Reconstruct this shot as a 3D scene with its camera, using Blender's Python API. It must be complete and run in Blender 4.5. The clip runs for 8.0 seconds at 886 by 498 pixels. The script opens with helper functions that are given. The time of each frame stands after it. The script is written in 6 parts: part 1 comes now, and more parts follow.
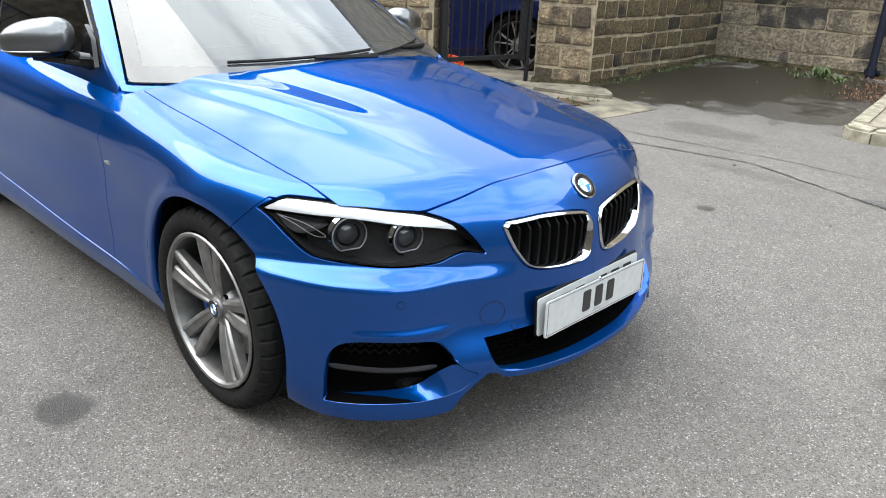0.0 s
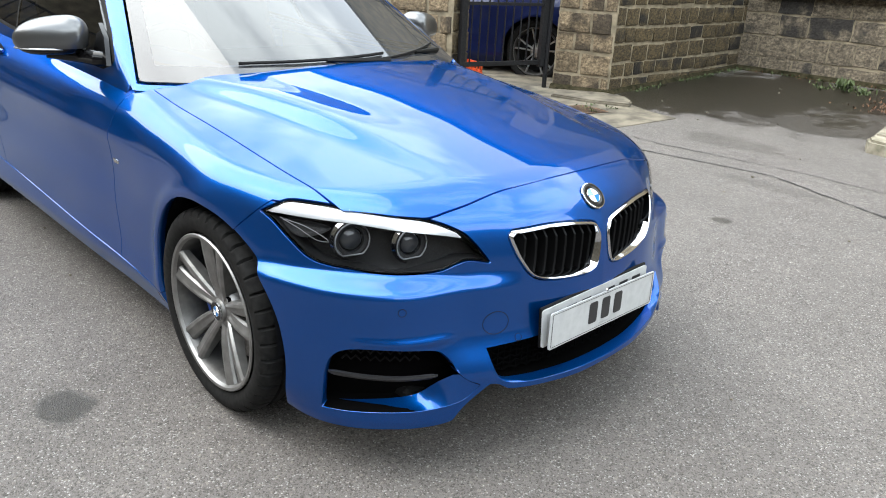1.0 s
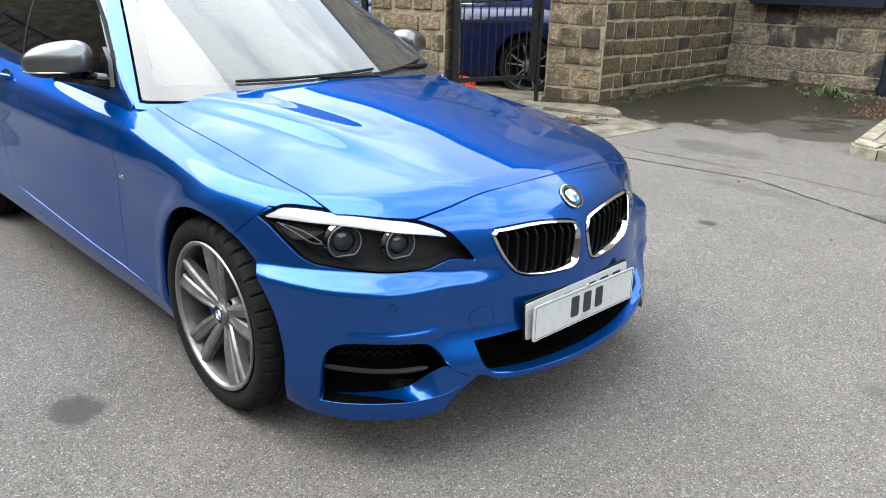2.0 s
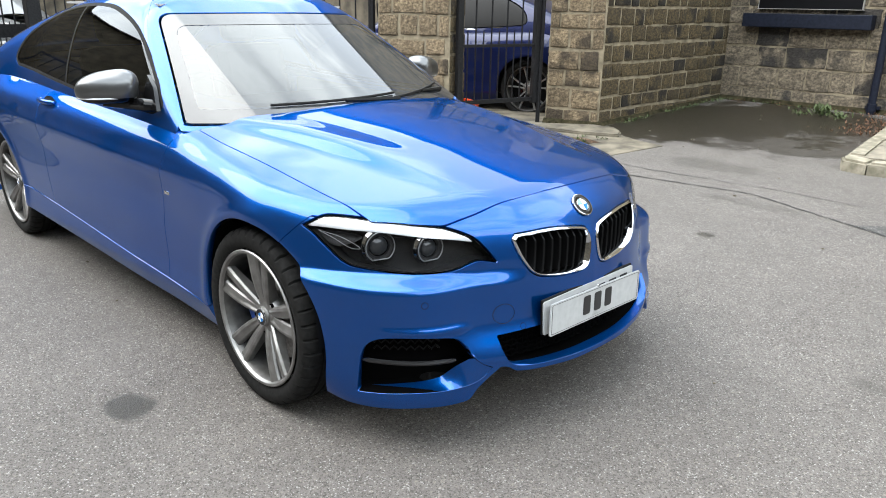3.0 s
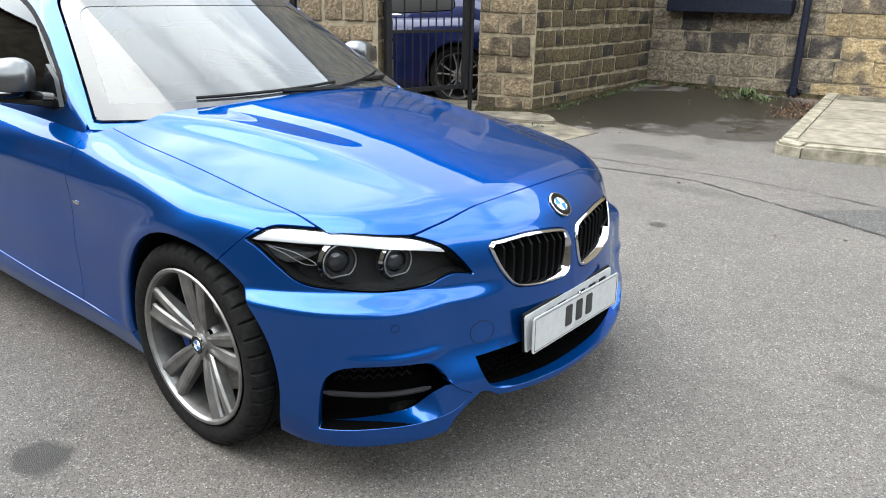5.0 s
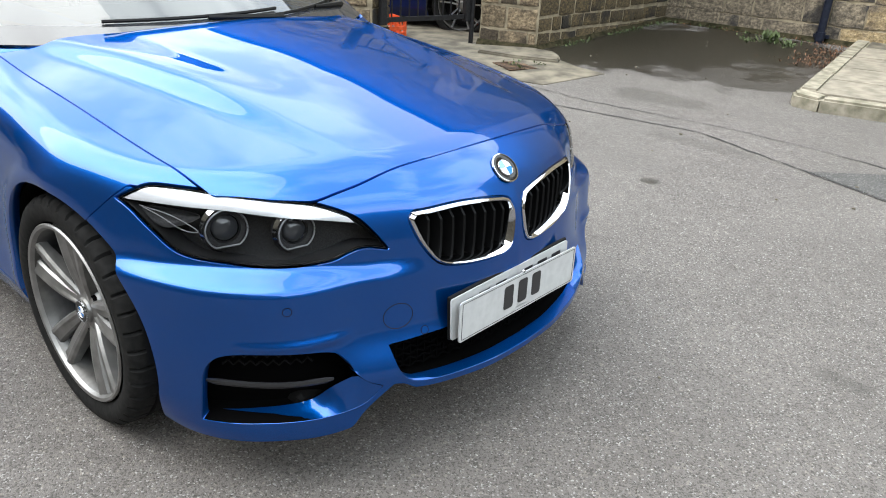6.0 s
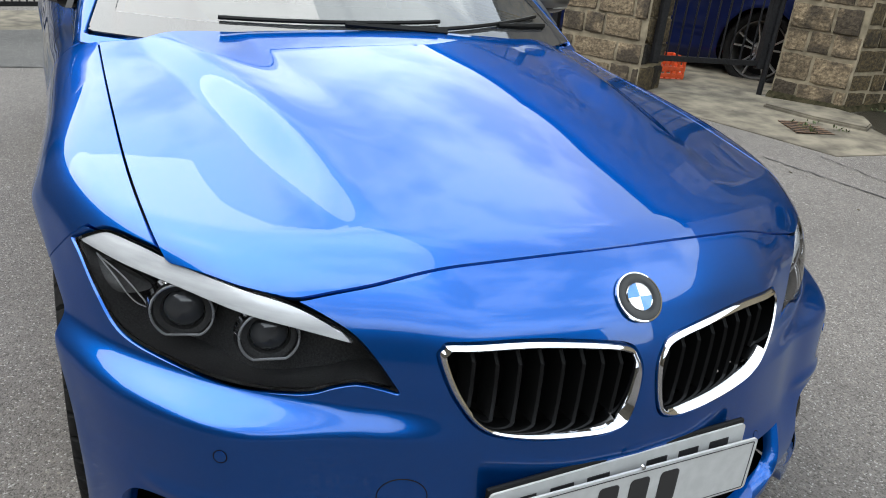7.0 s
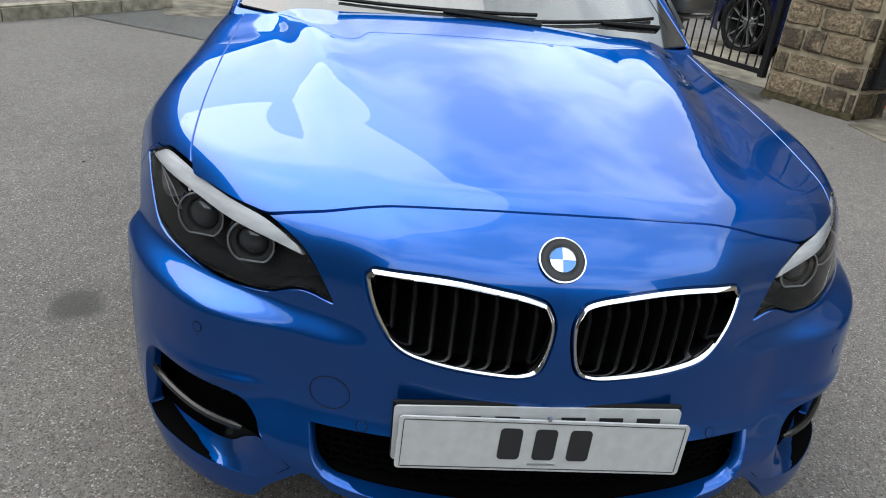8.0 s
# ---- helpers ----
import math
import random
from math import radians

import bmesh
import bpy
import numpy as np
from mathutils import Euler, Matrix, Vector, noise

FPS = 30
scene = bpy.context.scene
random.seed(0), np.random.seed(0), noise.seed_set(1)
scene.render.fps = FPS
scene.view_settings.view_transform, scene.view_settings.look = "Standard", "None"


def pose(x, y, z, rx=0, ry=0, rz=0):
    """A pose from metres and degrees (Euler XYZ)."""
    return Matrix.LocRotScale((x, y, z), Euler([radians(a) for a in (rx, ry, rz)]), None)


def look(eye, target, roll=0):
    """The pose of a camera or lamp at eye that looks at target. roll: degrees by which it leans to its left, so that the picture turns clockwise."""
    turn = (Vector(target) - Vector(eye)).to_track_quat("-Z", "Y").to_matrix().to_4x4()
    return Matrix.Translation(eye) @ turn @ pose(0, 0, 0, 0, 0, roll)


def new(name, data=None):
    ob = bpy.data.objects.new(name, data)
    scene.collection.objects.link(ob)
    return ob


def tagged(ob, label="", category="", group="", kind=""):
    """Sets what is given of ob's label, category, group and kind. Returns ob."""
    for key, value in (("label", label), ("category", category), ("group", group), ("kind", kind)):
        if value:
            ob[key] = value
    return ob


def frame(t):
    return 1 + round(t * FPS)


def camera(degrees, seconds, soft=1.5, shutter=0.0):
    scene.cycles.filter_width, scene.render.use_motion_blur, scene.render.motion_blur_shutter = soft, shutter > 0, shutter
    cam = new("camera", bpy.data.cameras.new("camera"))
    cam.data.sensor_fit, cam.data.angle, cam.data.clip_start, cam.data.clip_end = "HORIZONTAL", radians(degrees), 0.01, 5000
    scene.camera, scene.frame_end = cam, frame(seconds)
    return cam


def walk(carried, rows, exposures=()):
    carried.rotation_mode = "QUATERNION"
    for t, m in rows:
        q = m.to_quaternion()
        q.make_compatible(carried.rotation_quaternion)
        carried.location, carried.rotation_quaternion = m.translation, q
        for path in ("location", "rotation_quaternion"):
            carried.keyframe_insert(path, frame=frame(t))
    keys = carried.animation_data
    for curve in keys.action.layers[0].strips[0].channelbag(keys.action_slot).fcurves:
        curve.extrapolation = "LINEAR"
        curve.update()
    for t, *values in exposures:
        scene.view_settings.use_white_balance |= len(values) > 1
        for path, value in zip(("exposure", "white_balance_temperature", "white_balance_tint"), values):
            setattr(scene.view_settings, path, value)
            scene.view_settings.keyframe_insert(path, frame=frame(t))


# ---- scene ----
cam = camera(62.6, 8.0, 1.0)
PATH = [
    (0, (1.843, -1.766, 1.33), (0.567, -0.419, 0.584), 2.2),
    (0.5, (1.824, -1.74, 1.329), (0.528, -0.414, 0.58), 2.6),
    (1, (1.847, -1.721, 1.331), (0.535, -0.405, 0.593), 3.1),
    (1.5, (1.895, -1.72, 1.321), (0.575, -0.403, 0.599), 2.4),
    (3, (2.075, -2.003, 1.352), (0.733, -0.663, 0.716), 1.0),
    (3.5, (2.074, -2.017, 1.349), (0.734, -0.67, 0.725), 1.6),
    (4, (2.01, -2.045, 1.337), (0.693, -0.662, 0.742), 3.0),
    (4.5, (1.799, -1.977, 1.324), (0.591, -0.493, 0.742), 1.1),
    (6, (1.759, -1.479, 1.308), (0.6, -0.079, 0.473), 3.3),
    (6.5, (1.597, -1.096, 1.264), (0.399, 0.275, 0.436), 7.7),
    (6.8, (1.500, -0.890, 1.243), (0.130, 0.285, 0.405), 7.3),
    (7, (1.493, -0.759, 1.229), (-0.127, 0.088, 0.416), 5.6),
    (7.5, (1.565, -0.566, 1.24), (-0.196, -0.191, 0.37), 6.0),
    (8, (1.806, -0.379, 1.246), (0.017, -0.107, 0.396), 6.6),
]
walk(cam, [(t, look(eye, target, roll)) for t, eye, target, roll in PATH],
     [(0, 1.58), (4.5, 1.58), (6.0, 1.49), (6.5, 1.33), (7.0, 1.04), (7.5, 0.90), (8.0, 0.82)])

# ---- world and sun ----
world = bpy.data.worlds.new("sky")
scene.world = world
world.use_nodes = True
wn, wl = world.node_tree.nodes, world.node_tree.links
sky = wn.new("ShaderNodeTexSky")
sky.sky_type, sky.sun_disc = "NISHITA", False
sky.sun_elevation, sky.sun_rotation = radians(56), radians(218)
sky.ozone_density, sky.dust_density = 0.2, 2.0
coord = wn.new("ShaderNodeTexCoord")
stretch = wn.new("ShaderNodeMapping")
stretch.inputs["Scale"].default_value = (1.0, 1.0, 1.9)
stretch.inputs["Location"].default_value = (0.35, 0.1, 0.2)
cloud = wn.new("ShaderNodeTexNoise")
cloud.inputs["Scale"].default_value, cloud.inputs["Detail"].default_value, cloud.inputs["Roughness"].default_value = 3.0, 9, 0.56
cover = wn.new("ShaderNodeMapRange")
cover.inputs["From Min"].default_value, cover.inputs["From Max"].default_value = 0.42, 0.58
cover.inputs["To Min"].default_value = 0.45
white = wn.new("ShaderNodeMix")
white.data_type = "RGBA"
white.inputs["B"].default_value = (12.4, 13.6, 14.2, 1)
wl.new(coord.outputs["Generated"], stretch.inputs["Vector"])
wl.new(stretch.outputs["Vector"], cloud.inputs["Vector"])
wl.new(cloud.outputs["Fac"], cover.inputs["Value"])
wl.new(cover.outputs["Result"], white.inputs["Factor"])
wl.new(sky.outputs["Color"], white.inputs["A"])
wl.new(white.outputs["Result"], wn["Background"].inputs["Color"])
wn["Background"].inputs["Strength"].default_value = 0.15

sun = new("sun", bpy.data.lights.new("sun", "SUN"))
sun.data.energy, sun.data.angle, sun.data.color = 1.35, radians(72), (1.0, 0.95, 0.88)
sun.matrix_world = look((-3.3, -4.2, 8), (0, 0, 0))


# ---- materials ----
def material(name, color, rough=0.5, metal=0.0, **more):
    m = bpy.data.materials.new(name)
    m.use_nodes = True
    b = m.node_tree.nodes["Principled BSDF"]
    b.inputs["Base Color"].default_value = (*color, 1)
    b.inputs["Roughness"].default_value, b.inputs["Metallic"].default_value = rough, metal
    for key, value in more.items():
        b.inputs[key.replace("_", " ")].default_value = value
    return m


def texture(m, scale, low, high, bump=0.0, detail=6, stretch=(1, 1, 1), spread=(0.35, 0.65), space="Object", rough=None, vary=0.0):
    """Mottled colour between low and high, with relief, at real size."""
    n, l = m.node_tree.nodes, m.node_tree.links
    b = n["Principled BSDF"]
    c = n.new("ShaderNodeTexCoord")
    mp = n.new("ShaderNodeMapping")
    mp.inputs["Scale"].default_value = stretch
    t = n.new("ShaderNodeTexNoise")
    t.inputs["Scale"].default_value, t.inputs["Detail"].default_value = scale, detail
    r = n.new("ShaderNodeValToRGB")
    r.color_ramp.elements[0].position, r.color_ramp.elements[1].position = spread
    r.color_ramp.elements[0].color, r.color_ramp.elements[1].color = (*low, 1), (*high, 1)
    l.new(c.outputs[space], mp.inputs["Vector"])
    l.new(mp.outputs["Vector"], t.inputs["Vector"])
    l.new(t.outputs["Fac"], r.inputs["Fac"])
    out = r.outputs["Color"]
    if vary:
        info, hs = n.new("ShaderNodeObjectInfo"), n.new("ShaderNodeHueSaturation")
        mr = n.new("ShaderNodeMapRange")
        mr.inputs["To Min"].default_value, mr.inputs["To Max"].default_value = 1 - vary, 1 + vary
        l.new(info.outputs["Random"], mr.inputs["Value"])
        l.new(mr.outputs["Result"], hs.inputs["Value"])
        l.new(out, hs.inputs["Color"])
        out = hs.outputs["Color"]
    l.new(out, b.inputs["Base Color"])
    if bump:
        bp = n.new("ShaderNodeBump")
        bp.inputs["Strength"].default_value, bp.inputs["Distance"].default_value = 0.6, bump
        l.new(t.outputs["Fac"], bp.inputs["Height"])
        l.new(bp.outputs["Normal"], b.inputs["Normal"])
    if rough:
        mr = n.new("ShaderNodeMapRange")
        mr.inputs["To Min"].default_value, mr.inputs["To Max"].default_value = rough
        l.new(t.outputs["Fac"], mr.inputs["Value"])
        l.new(mr.outputs["Result"], b.inputs["Roughness"])
    return m


def glass(name, tint, gloss=1.0, ior=1.6, haze=0.0):
    m = bpy.data.materials.new(name)
    m.use_nodes = True
    n, l = m.node_tree.nodes, m.node_tree.links
    n.remove(n["Principled BSDF"])
    clear, shine, mix, fr = n.new("ShaderNodeBsdfTransparent"), n.new("ShaderNodeBsdfGlossy"), n.new("ShaderNodeMixShader"), n.new("ShaderNodeFresnel")
    clear.inputs["Color"].default_value = (*tint, 1)
    shine.inputs["Roughness"].default_value = 0.02
    shine.inputs["Color"].default_value = (gloss, gloss, gloss, 1)
    fr.inputs["IOR"].default_value = ior
    l.new(fr.outputs["Fac"], mix.inputs["Fac"])
    under = clear.outputs["BSDF"]
    # painted haze: a thin diffuse layer that lightens the pane
    if haze:
        film, thin = n.new("ShaderNodeBsdfDiffuse"), n.new("ShaderNodeMixShader")
        film.inputs["Color"].default_value = (0.62, 0.62, 0.60, 1)
        thin.inputs["Fac"].default_value = haze
        l.new(under, thin.inputs[1])
        l.new(film.outputs["BSDF"], thin.inputs[2])
        under = thin.outputs["Shader"]
    l.new(under, mix.inputs[1])
    l.new(shine.outputs["BSDF"], mix.inputs[2])
    l.new(mix.outputs["Shader"], n["Material Output"].inputs["Surface"])
    return m


PAINT = texture(material("blue_paint", (0.0006, 0.061, 0.276), 0.32, 0.85, Coat_Weight=1.0, Coat_Roughness=0.008, Coat_IOR=1.45, Specular_IOR_Level=0.0, Specular_Tint=(0.04, 0.55, 1.0, 1.0)), 2600, (0.0003, 0.0465, 0.215), (0.0009, 0.0755, 0.338), detail=1)
# blacker than the plastic: shade inside grilles and ducts put into the colour
SHADEBLACK = material("shade_black", (0.0015, 0.0015, 0.0016), 0.8, IOR=1.08)
BLACK = material("black_plastic", (0.004, 0.004, 0.0042), 0.5, IOR=1.25)
GLOSSBLACK = material("gloss_black", (0.004, 0.004, 0.0045), 0.12, IOR=1.35)
RUBBER = texture(material("rubber", (0.01, 0.01, 0.01), 0.8, IOR=1.25), 60, (0.005, 0.005, 0.005), (0.012, 0.0117, 0.0113), bump=0.001)
CHROME = material("chrome", (0.56, 0.57, 0.59), 0.05, 1.0)
ALLOY = texture(material("grey_alloy", (0.20, 0.195, 0.19), 0.36, 0.85, Coat_Weight=0.2), 25, (0.20, 0.196, 0.192), (0.27, 0.264, 0.258), rough=(0.36, 0.48))
# screen carries painted haze, so the pane reads lighter than its border
SCREEN = glass("screen_glass", (0.30, 0.32, 0.315), ior=1.66, haze=0.06)
TINTED = glass("tinted_glass", (0.16, 0.17, 0.165), 0.75, 1.5)
LENS = glass("lens_glass", (0.95, 0.95, 0.96), ior=1.2)


def asphalt(name, low, high, damp=()):
    """Worn tarmac: fine stones, broad blotches, and damp or oily patches (x, y, radius x, radius y, strength)."""
    m = material(name, low, 0.85)
    n, l = m.node_tree.nodes, m.node_tree.links
    b = n["Principled BSDF"]
    geo = n.new("ShaderNodeNewGeometry")

    def noise_at(scale, detail=4, rough=0.6):
        t = n.new("ShaderNodeTexNoise")
        t.inputs["Scale"].default_value, t.inputs["Detail"].default_value, t.inputs["Roughness"].default_value = scale, detail, rough
        l.new(geo.outputs["Position"], t.inputs["Vector"])
        return t

    def mixed(fac, a, c, mode="MIX"):
        x = n.new("ShaderNodeMix")
        x.data_type, x.blend_type = "RGBA", mode
        for key, v in (("Factor", fac), ("A", a), ("B", c)):
            if isinstance(v, (tuple, float)):
                x.inputs[key].default_value = v if isinstance(v, float) else (*v, 1)
            else:
                l.new(v, x.inputs[key])
        return x.outputs["Result"]

    def ranged(v, lo, hi, to0=0.0, to1=1.0):
        r = n.new("ShaderNodeMapRange")
        r.interpolation_type = "SMOOTHSTEP"
        for key, q in (("From Min", lo), ("From Max", hi), ("To Min", to0), ("To Max", to1)):
            r.inputs[key].default_value = q
        l.new(v, r.inputs["Value"])
        return r.outputs["Result"]

    grit = n.new("ShaderNodeTexVoronoi")
    grit.inputs["Scale"].default_value = 230
    l.new(geo.outputs["Position"], grit.inputs["Vector"])
    fine, broad, mid = noise_at(420, 3), noise_at(0.9, 5), noise_at(14, 4)
    col = mixed(ranged(broad.outputs["Fac"], 0.35, 0.68), low, high)
    col = mixed(ranged(mid.outputs["Fac"], 0.25, 0.8), col, mixed(1.0, col, (0.82, 0.82, 0.82), "MULTIPLY"))
    sep = n.new("ShaderNodeSeparateColor")
    l.new(grit.outputs["Color"], sep.inputs["Color"])
    col = mixed(ranged(sep.outputs["Red"], 0.0, 0.55), mixed(1.0, col, (0.42, 0.41, 0.40), "MULTIPLY"), col)
    col = mixed(ranged(sep.outputs["Green"], 0.93, 0.97), col, (0.26, 0.25, 0.24))
    col = mixed(ranged(fine.outputs["Fac"], 0.30, 0.62), mixed(1.0, col, (0.58, 0.58, 0.58), "MULTIPLY"), col)
    chip = n.new("ShaderNodeTexVoronoi")
    chip.inputs["Scale"].default_value = 130
    l.new(geo.outputs["Position"], chip.inputs["Vector"])
    part_c = n.new("ShaderNodeSeparateColor")
    l.new(chip.outputs["Color"], part_c.inputs["Color"])
    col = mixed(ranged(part_c.outputs["Blue"], 0.0, 0.30), mixed(1.0, col, (0.88, 0.88, 0.875), "MULTIPLY"), col)
    col = mixed(ranged(part_c.outputs["Red"], 0.90, 0.93), col, mixed(1.0, col, (1.35, 1.33, 1.30), "MULTIPLY"))
    total = None
    for x, y, rx, ry, k in damp:
        mp = n.new("ShaderNodeMapping")
        mp.vector_type = "POINT"
        mp.inputs["Location"].default_value = (-x / rx, -y / ry, 0)
        mp.inputs["Scale"].default_value = (1 / rx, 1 / ry, 0)
        l.new(geo.outputs["Position"], mp.inputs["Vector"])
        ln = n.new("ShaderNodeVectorMath")
        ln.operation = "LENGTH"
        l.new(mp.outputs["Vector"], ln.inputs[0])
        add = n.new("ShaderNodeMath")
        add.operation = "MULTIPLY_ADD"
        amp, edge = (2.1, 2.12) if rx > 0.3 else (1.3, 1.75)
        small = noise_at(min(2.4 / max(rx, ry) ** 0.6, 12), 5)
        l.new(small.outputs["Fac"], add.inputs[0])
        add.inputs[1].default_value = amp
        l.new(ln.outputs["Value"], add.inputs[2])
        mask = ranged(add.outputs["Value"], edge, edge - 0.4, 0.0, k)
        if total is None:
            total = mask
        else:
            mx = n.new("ShaderNodeMath")
            mx.operation = "MAXIMUM"
            l.new(total, mx.inputs[0])
            l.new(mask, mx.inputs[1])
            total = mx.outputs["Value"]
    if total is not None:
        # damp colour, darkened further to include the walls' shade in the corner
        col = mixed(total, col, mixed(1.0, col, (0.20, 0.187, 0.14), "MULTIPLY"))
        l.new(ranged(total, 0.0, 1.0, 0.85, 0.30), b.inputs["Roughness"])
    l.new(col, b.inputs["Base Color"])
    bump = n.new("ShaderNodeBump")
    bump.inputs["Strength"].default_value, bump.inputs["Distance"].default_value = 0.7, 0.004
    hsum = n.new("ShaderNodeMath")
    hsum.operation = "MULTIPLY_ADD"
    l.new(grit.outputs["Distance"], hsum.inputs[0])
    hsum.inputs[1].default_value = -1.0
    l.new(fine.outputs["Fac"], hsum.inputs[2])
    l.new(hsum.outputs["Value"], bump.inputs["Height"])
    l.new(bump.outputs["Normal"], b.inputs["Normal"])
    return m


ASPHALT = asphalt("asphalt", (0.128, 0.115, 0.1055), (0.156, 0.1405, 0.129), [
    (-4.7, 3.1, 1.0, 0.7, 1.0), (-0.27, -1.185, 0.105, 0.085, 0.85), (0.19, 2.16, 0.06, 0.05, 0.7), (-1.2, 6.4, 1.9, 1.35, 1.0), (-1.8, 5.3, 1.1, 0.95, 1.0), (0.25, 6.6, 0.7, 1.0, 0.7), 
    (-0.5, 5.1, 0.85, 0.6, 0.7), (-0.6, 3.9, 0.4, 0.22, 0.35), (1.5, 0.9, 0.10, 0.05, 0.35), (-1.9, -1.6, 0.10, 0.08, 0.4), (0.1, 3.0, 0.5, 0.1, 0.3)])
PATCHED = asphalt("patched_tarmac", (0.066, 0.064, 0.061), (0.094, 0.091, 0.087))


# ---- shaping helpers ----
def part(name, mesh, mat, parent=None, label=""):
    """Links a mesh or bmesh as one object, under a thing or a part."""
    if isinstance(mesh, bmesh.types.BMesh):
        me = bpy.data.meshes.new(name)
        mesh.to_mesh(me)
        mesh.free()
        mesh = me
    ob = new(name, mesh)
    if mat and not mesh.materials:
        mesh.materials.append(mat)
    ob.parent = parent
    return tagged(ob, label)


def smooth(me, angle=40):
    me.shade_smooth()
    me.set_sharp_from_angle(angle=radians(angle))
    return me


def to_mesh(name, verts, faces, normals=None):
    me = bpy.data.meshes.new(name)
    me.from_pydata([tuple(v) for v in verts], [], [tuple(f) for f in faces])
    me.update()
    if normals is not None:
        me.shade_smooth()
        me.normals_split_custom_set_from_vertices([tuple(v) for v in normals])
    return me


def box(bm, lo, hi, bevel=0.0, m=None):
    """Adds a box, bevelled, to a bmesh."""
    made = bmesh.ops.create_cube(bm, size=1.0)["verts"]
    c = [(a + b) / 2 for a, b in zip(lo, hi)]
    for v in made:
        v.co = Vector([v.co[i] * (hi[i] - lo[i]) + c[i] for i in range(3)])
    if bevel:
        edges = list({e for v in made for e in v.link_edges})
        made = bmesh.ops.bevel(bm, geom=edges, offset=bevel, segments=2, profile=0.5, affect="EDGES")["verts"]
    if m is not None:
        for v in made:
            v.co = m @ v.co
    return made


def boxed(lo, hi, bevel=0.0, m=None):
    bm = bmesh.new()
    box(bm, lo, hi, bevel, m)
    return bm


def tube(points, radius, sides=8, closed=False):
    """A round bar along points, as a bmesh."""
    bm = bmesh.new()
    pts = [Vector(p) for p in points]
    rings = []
    for i, p in enumerate(pts):
        a = pts[(i - 1) % len(pts)] if closed or i else p
        b = pts[(i + 1) % len(pts)] if closed or i < len(pts) - 1 else p
        q = (b - a).normalized().to_track_quat("Z", "Y")
        r = radius[i] if isinstance(radius, (list, tuple)) else radius
        rings.append([bm.verts.new(p + q @ Vector((r * math.cos(2 * math.pi * k / sides), r * math.sin(2 * math.pi * k / sides), 0))) for k in range(sides)])
    n = len(rings)
    for i in range(n if closed else n - 1):
        r0, r1 = rings[i], rings[(i + 1) % n]
        for k in range(sides):
            bm.faces.new((r0[k], r0[(k + 1) % sides], r1[(k + 1) % sides], r1[k]))
    if not closed:
        bm.faces.new(rings[0][::-1])
        bm.faces.new(rings[-1])
    for f in bm.faces:
        f.smooth = True
    bmesh.ops.recalc_face_normals(bm, faces=bm.faces)
    return bm


def lathe(profile, sides=96, axis="Y"):
    """Turns (radius, along) pairs round the axis."""
    bm = bmesh.new()
    rings = []
    for r, h in profile:
        ring = []
        for k in range(sides):
            c, s = math.cos(2 * math.pi * k / sides) * r, math.sin(2 * math.pi * k / sides) * r
            ring.append(bm.verts.new((c, h, s) if axis == "Y" else (c, s, h) if axis == "Z" else (h, c, s)))
        rings.append(ring)
    for r0, r1 in zip(rings, rings[1:]):
        for k in range(sides):
            bm.faces.new((r0[k], r0[(k + 1) % sides], r1[(k + 1) % sides], r1[k]))
    bmesh.ops.remove_doubles(bm, verts=bm.verts, dist=1e-6)
    bmesh.ops.recalc_face_normals(bm, faces=bm.faces)
    me = bpy.data.meshes.new("turned")
    bm.to_mesh(me)
    bm.free()
    return smooth(me, 35)


def outline(points, per=8, sharp=()):
    """A closed smooth outline through a few corners; those in sharp stay pointed."""
    p, n = np.array(points, float), len(points)
    made = []
    for i in range(n):
        a, b, c, d = p[i - 1], p[i], p[(i + 1) % n], p[(i + 2) % n]
        if i in sharp:
            a = b
        if (i + 1) % n in sharp:
            d = c
        for t in np.linspace(0, 1, per, endpoint=False):
            made.append(0.5 * (2 * b + (c - a) * t + (2 * a - 5 * b + 4 * c - d) * t * t + (3 * b - a - 3 * c + d) * t ** 3))
    return np.array(made)


def outside(px, py, poly):
    """Signed distance of points to an outline: negative within."""
    d = np.full(px.shape, 1e9)
    inner = np.zeros(px.shape, bool)
    for (ax, ay), (bx, by) in zip(poly, np.roll(poly, -1, 0)):
        ex, ey = bx - ax, by - ay
        t = np.clip(((px - ax) * ex + (py - ay) * ey) / max(ex * ex + ey * ey, 1e-12), 0, 1)
        d = np.minimum(d, np.hypot(px - ax - t * ex, py - ay - t * ey))
        cross = (ay > py) != (by > py)
        inner ^= cross & (px < ex * (py - ay) / (ey if abs(ey) > 1e-12 else 1e-12) + ax)
    return np.where(inner, -d, d)


def sheet(us, vs, place):
    """A grid of triangles over us x vs; place turns the flat lists into places."""
    u, v = np.meshgrid(us, vs, indexing="ij")
    pts = place(u.ravel(), v.ravel())
    i = np.arange(len(us) * len(vs)).reshape(len(us), len(vs))
    a, b, c, d = i[:-1, :-1].ravel(), i[1:, :-1].ravel(), i[1:, 1:].ravel(), i[:-1, 1:].ravel()
    return pts, np.concatenate([np.stack([a, b, c], 1), np.stack([a, c, d], 1)])


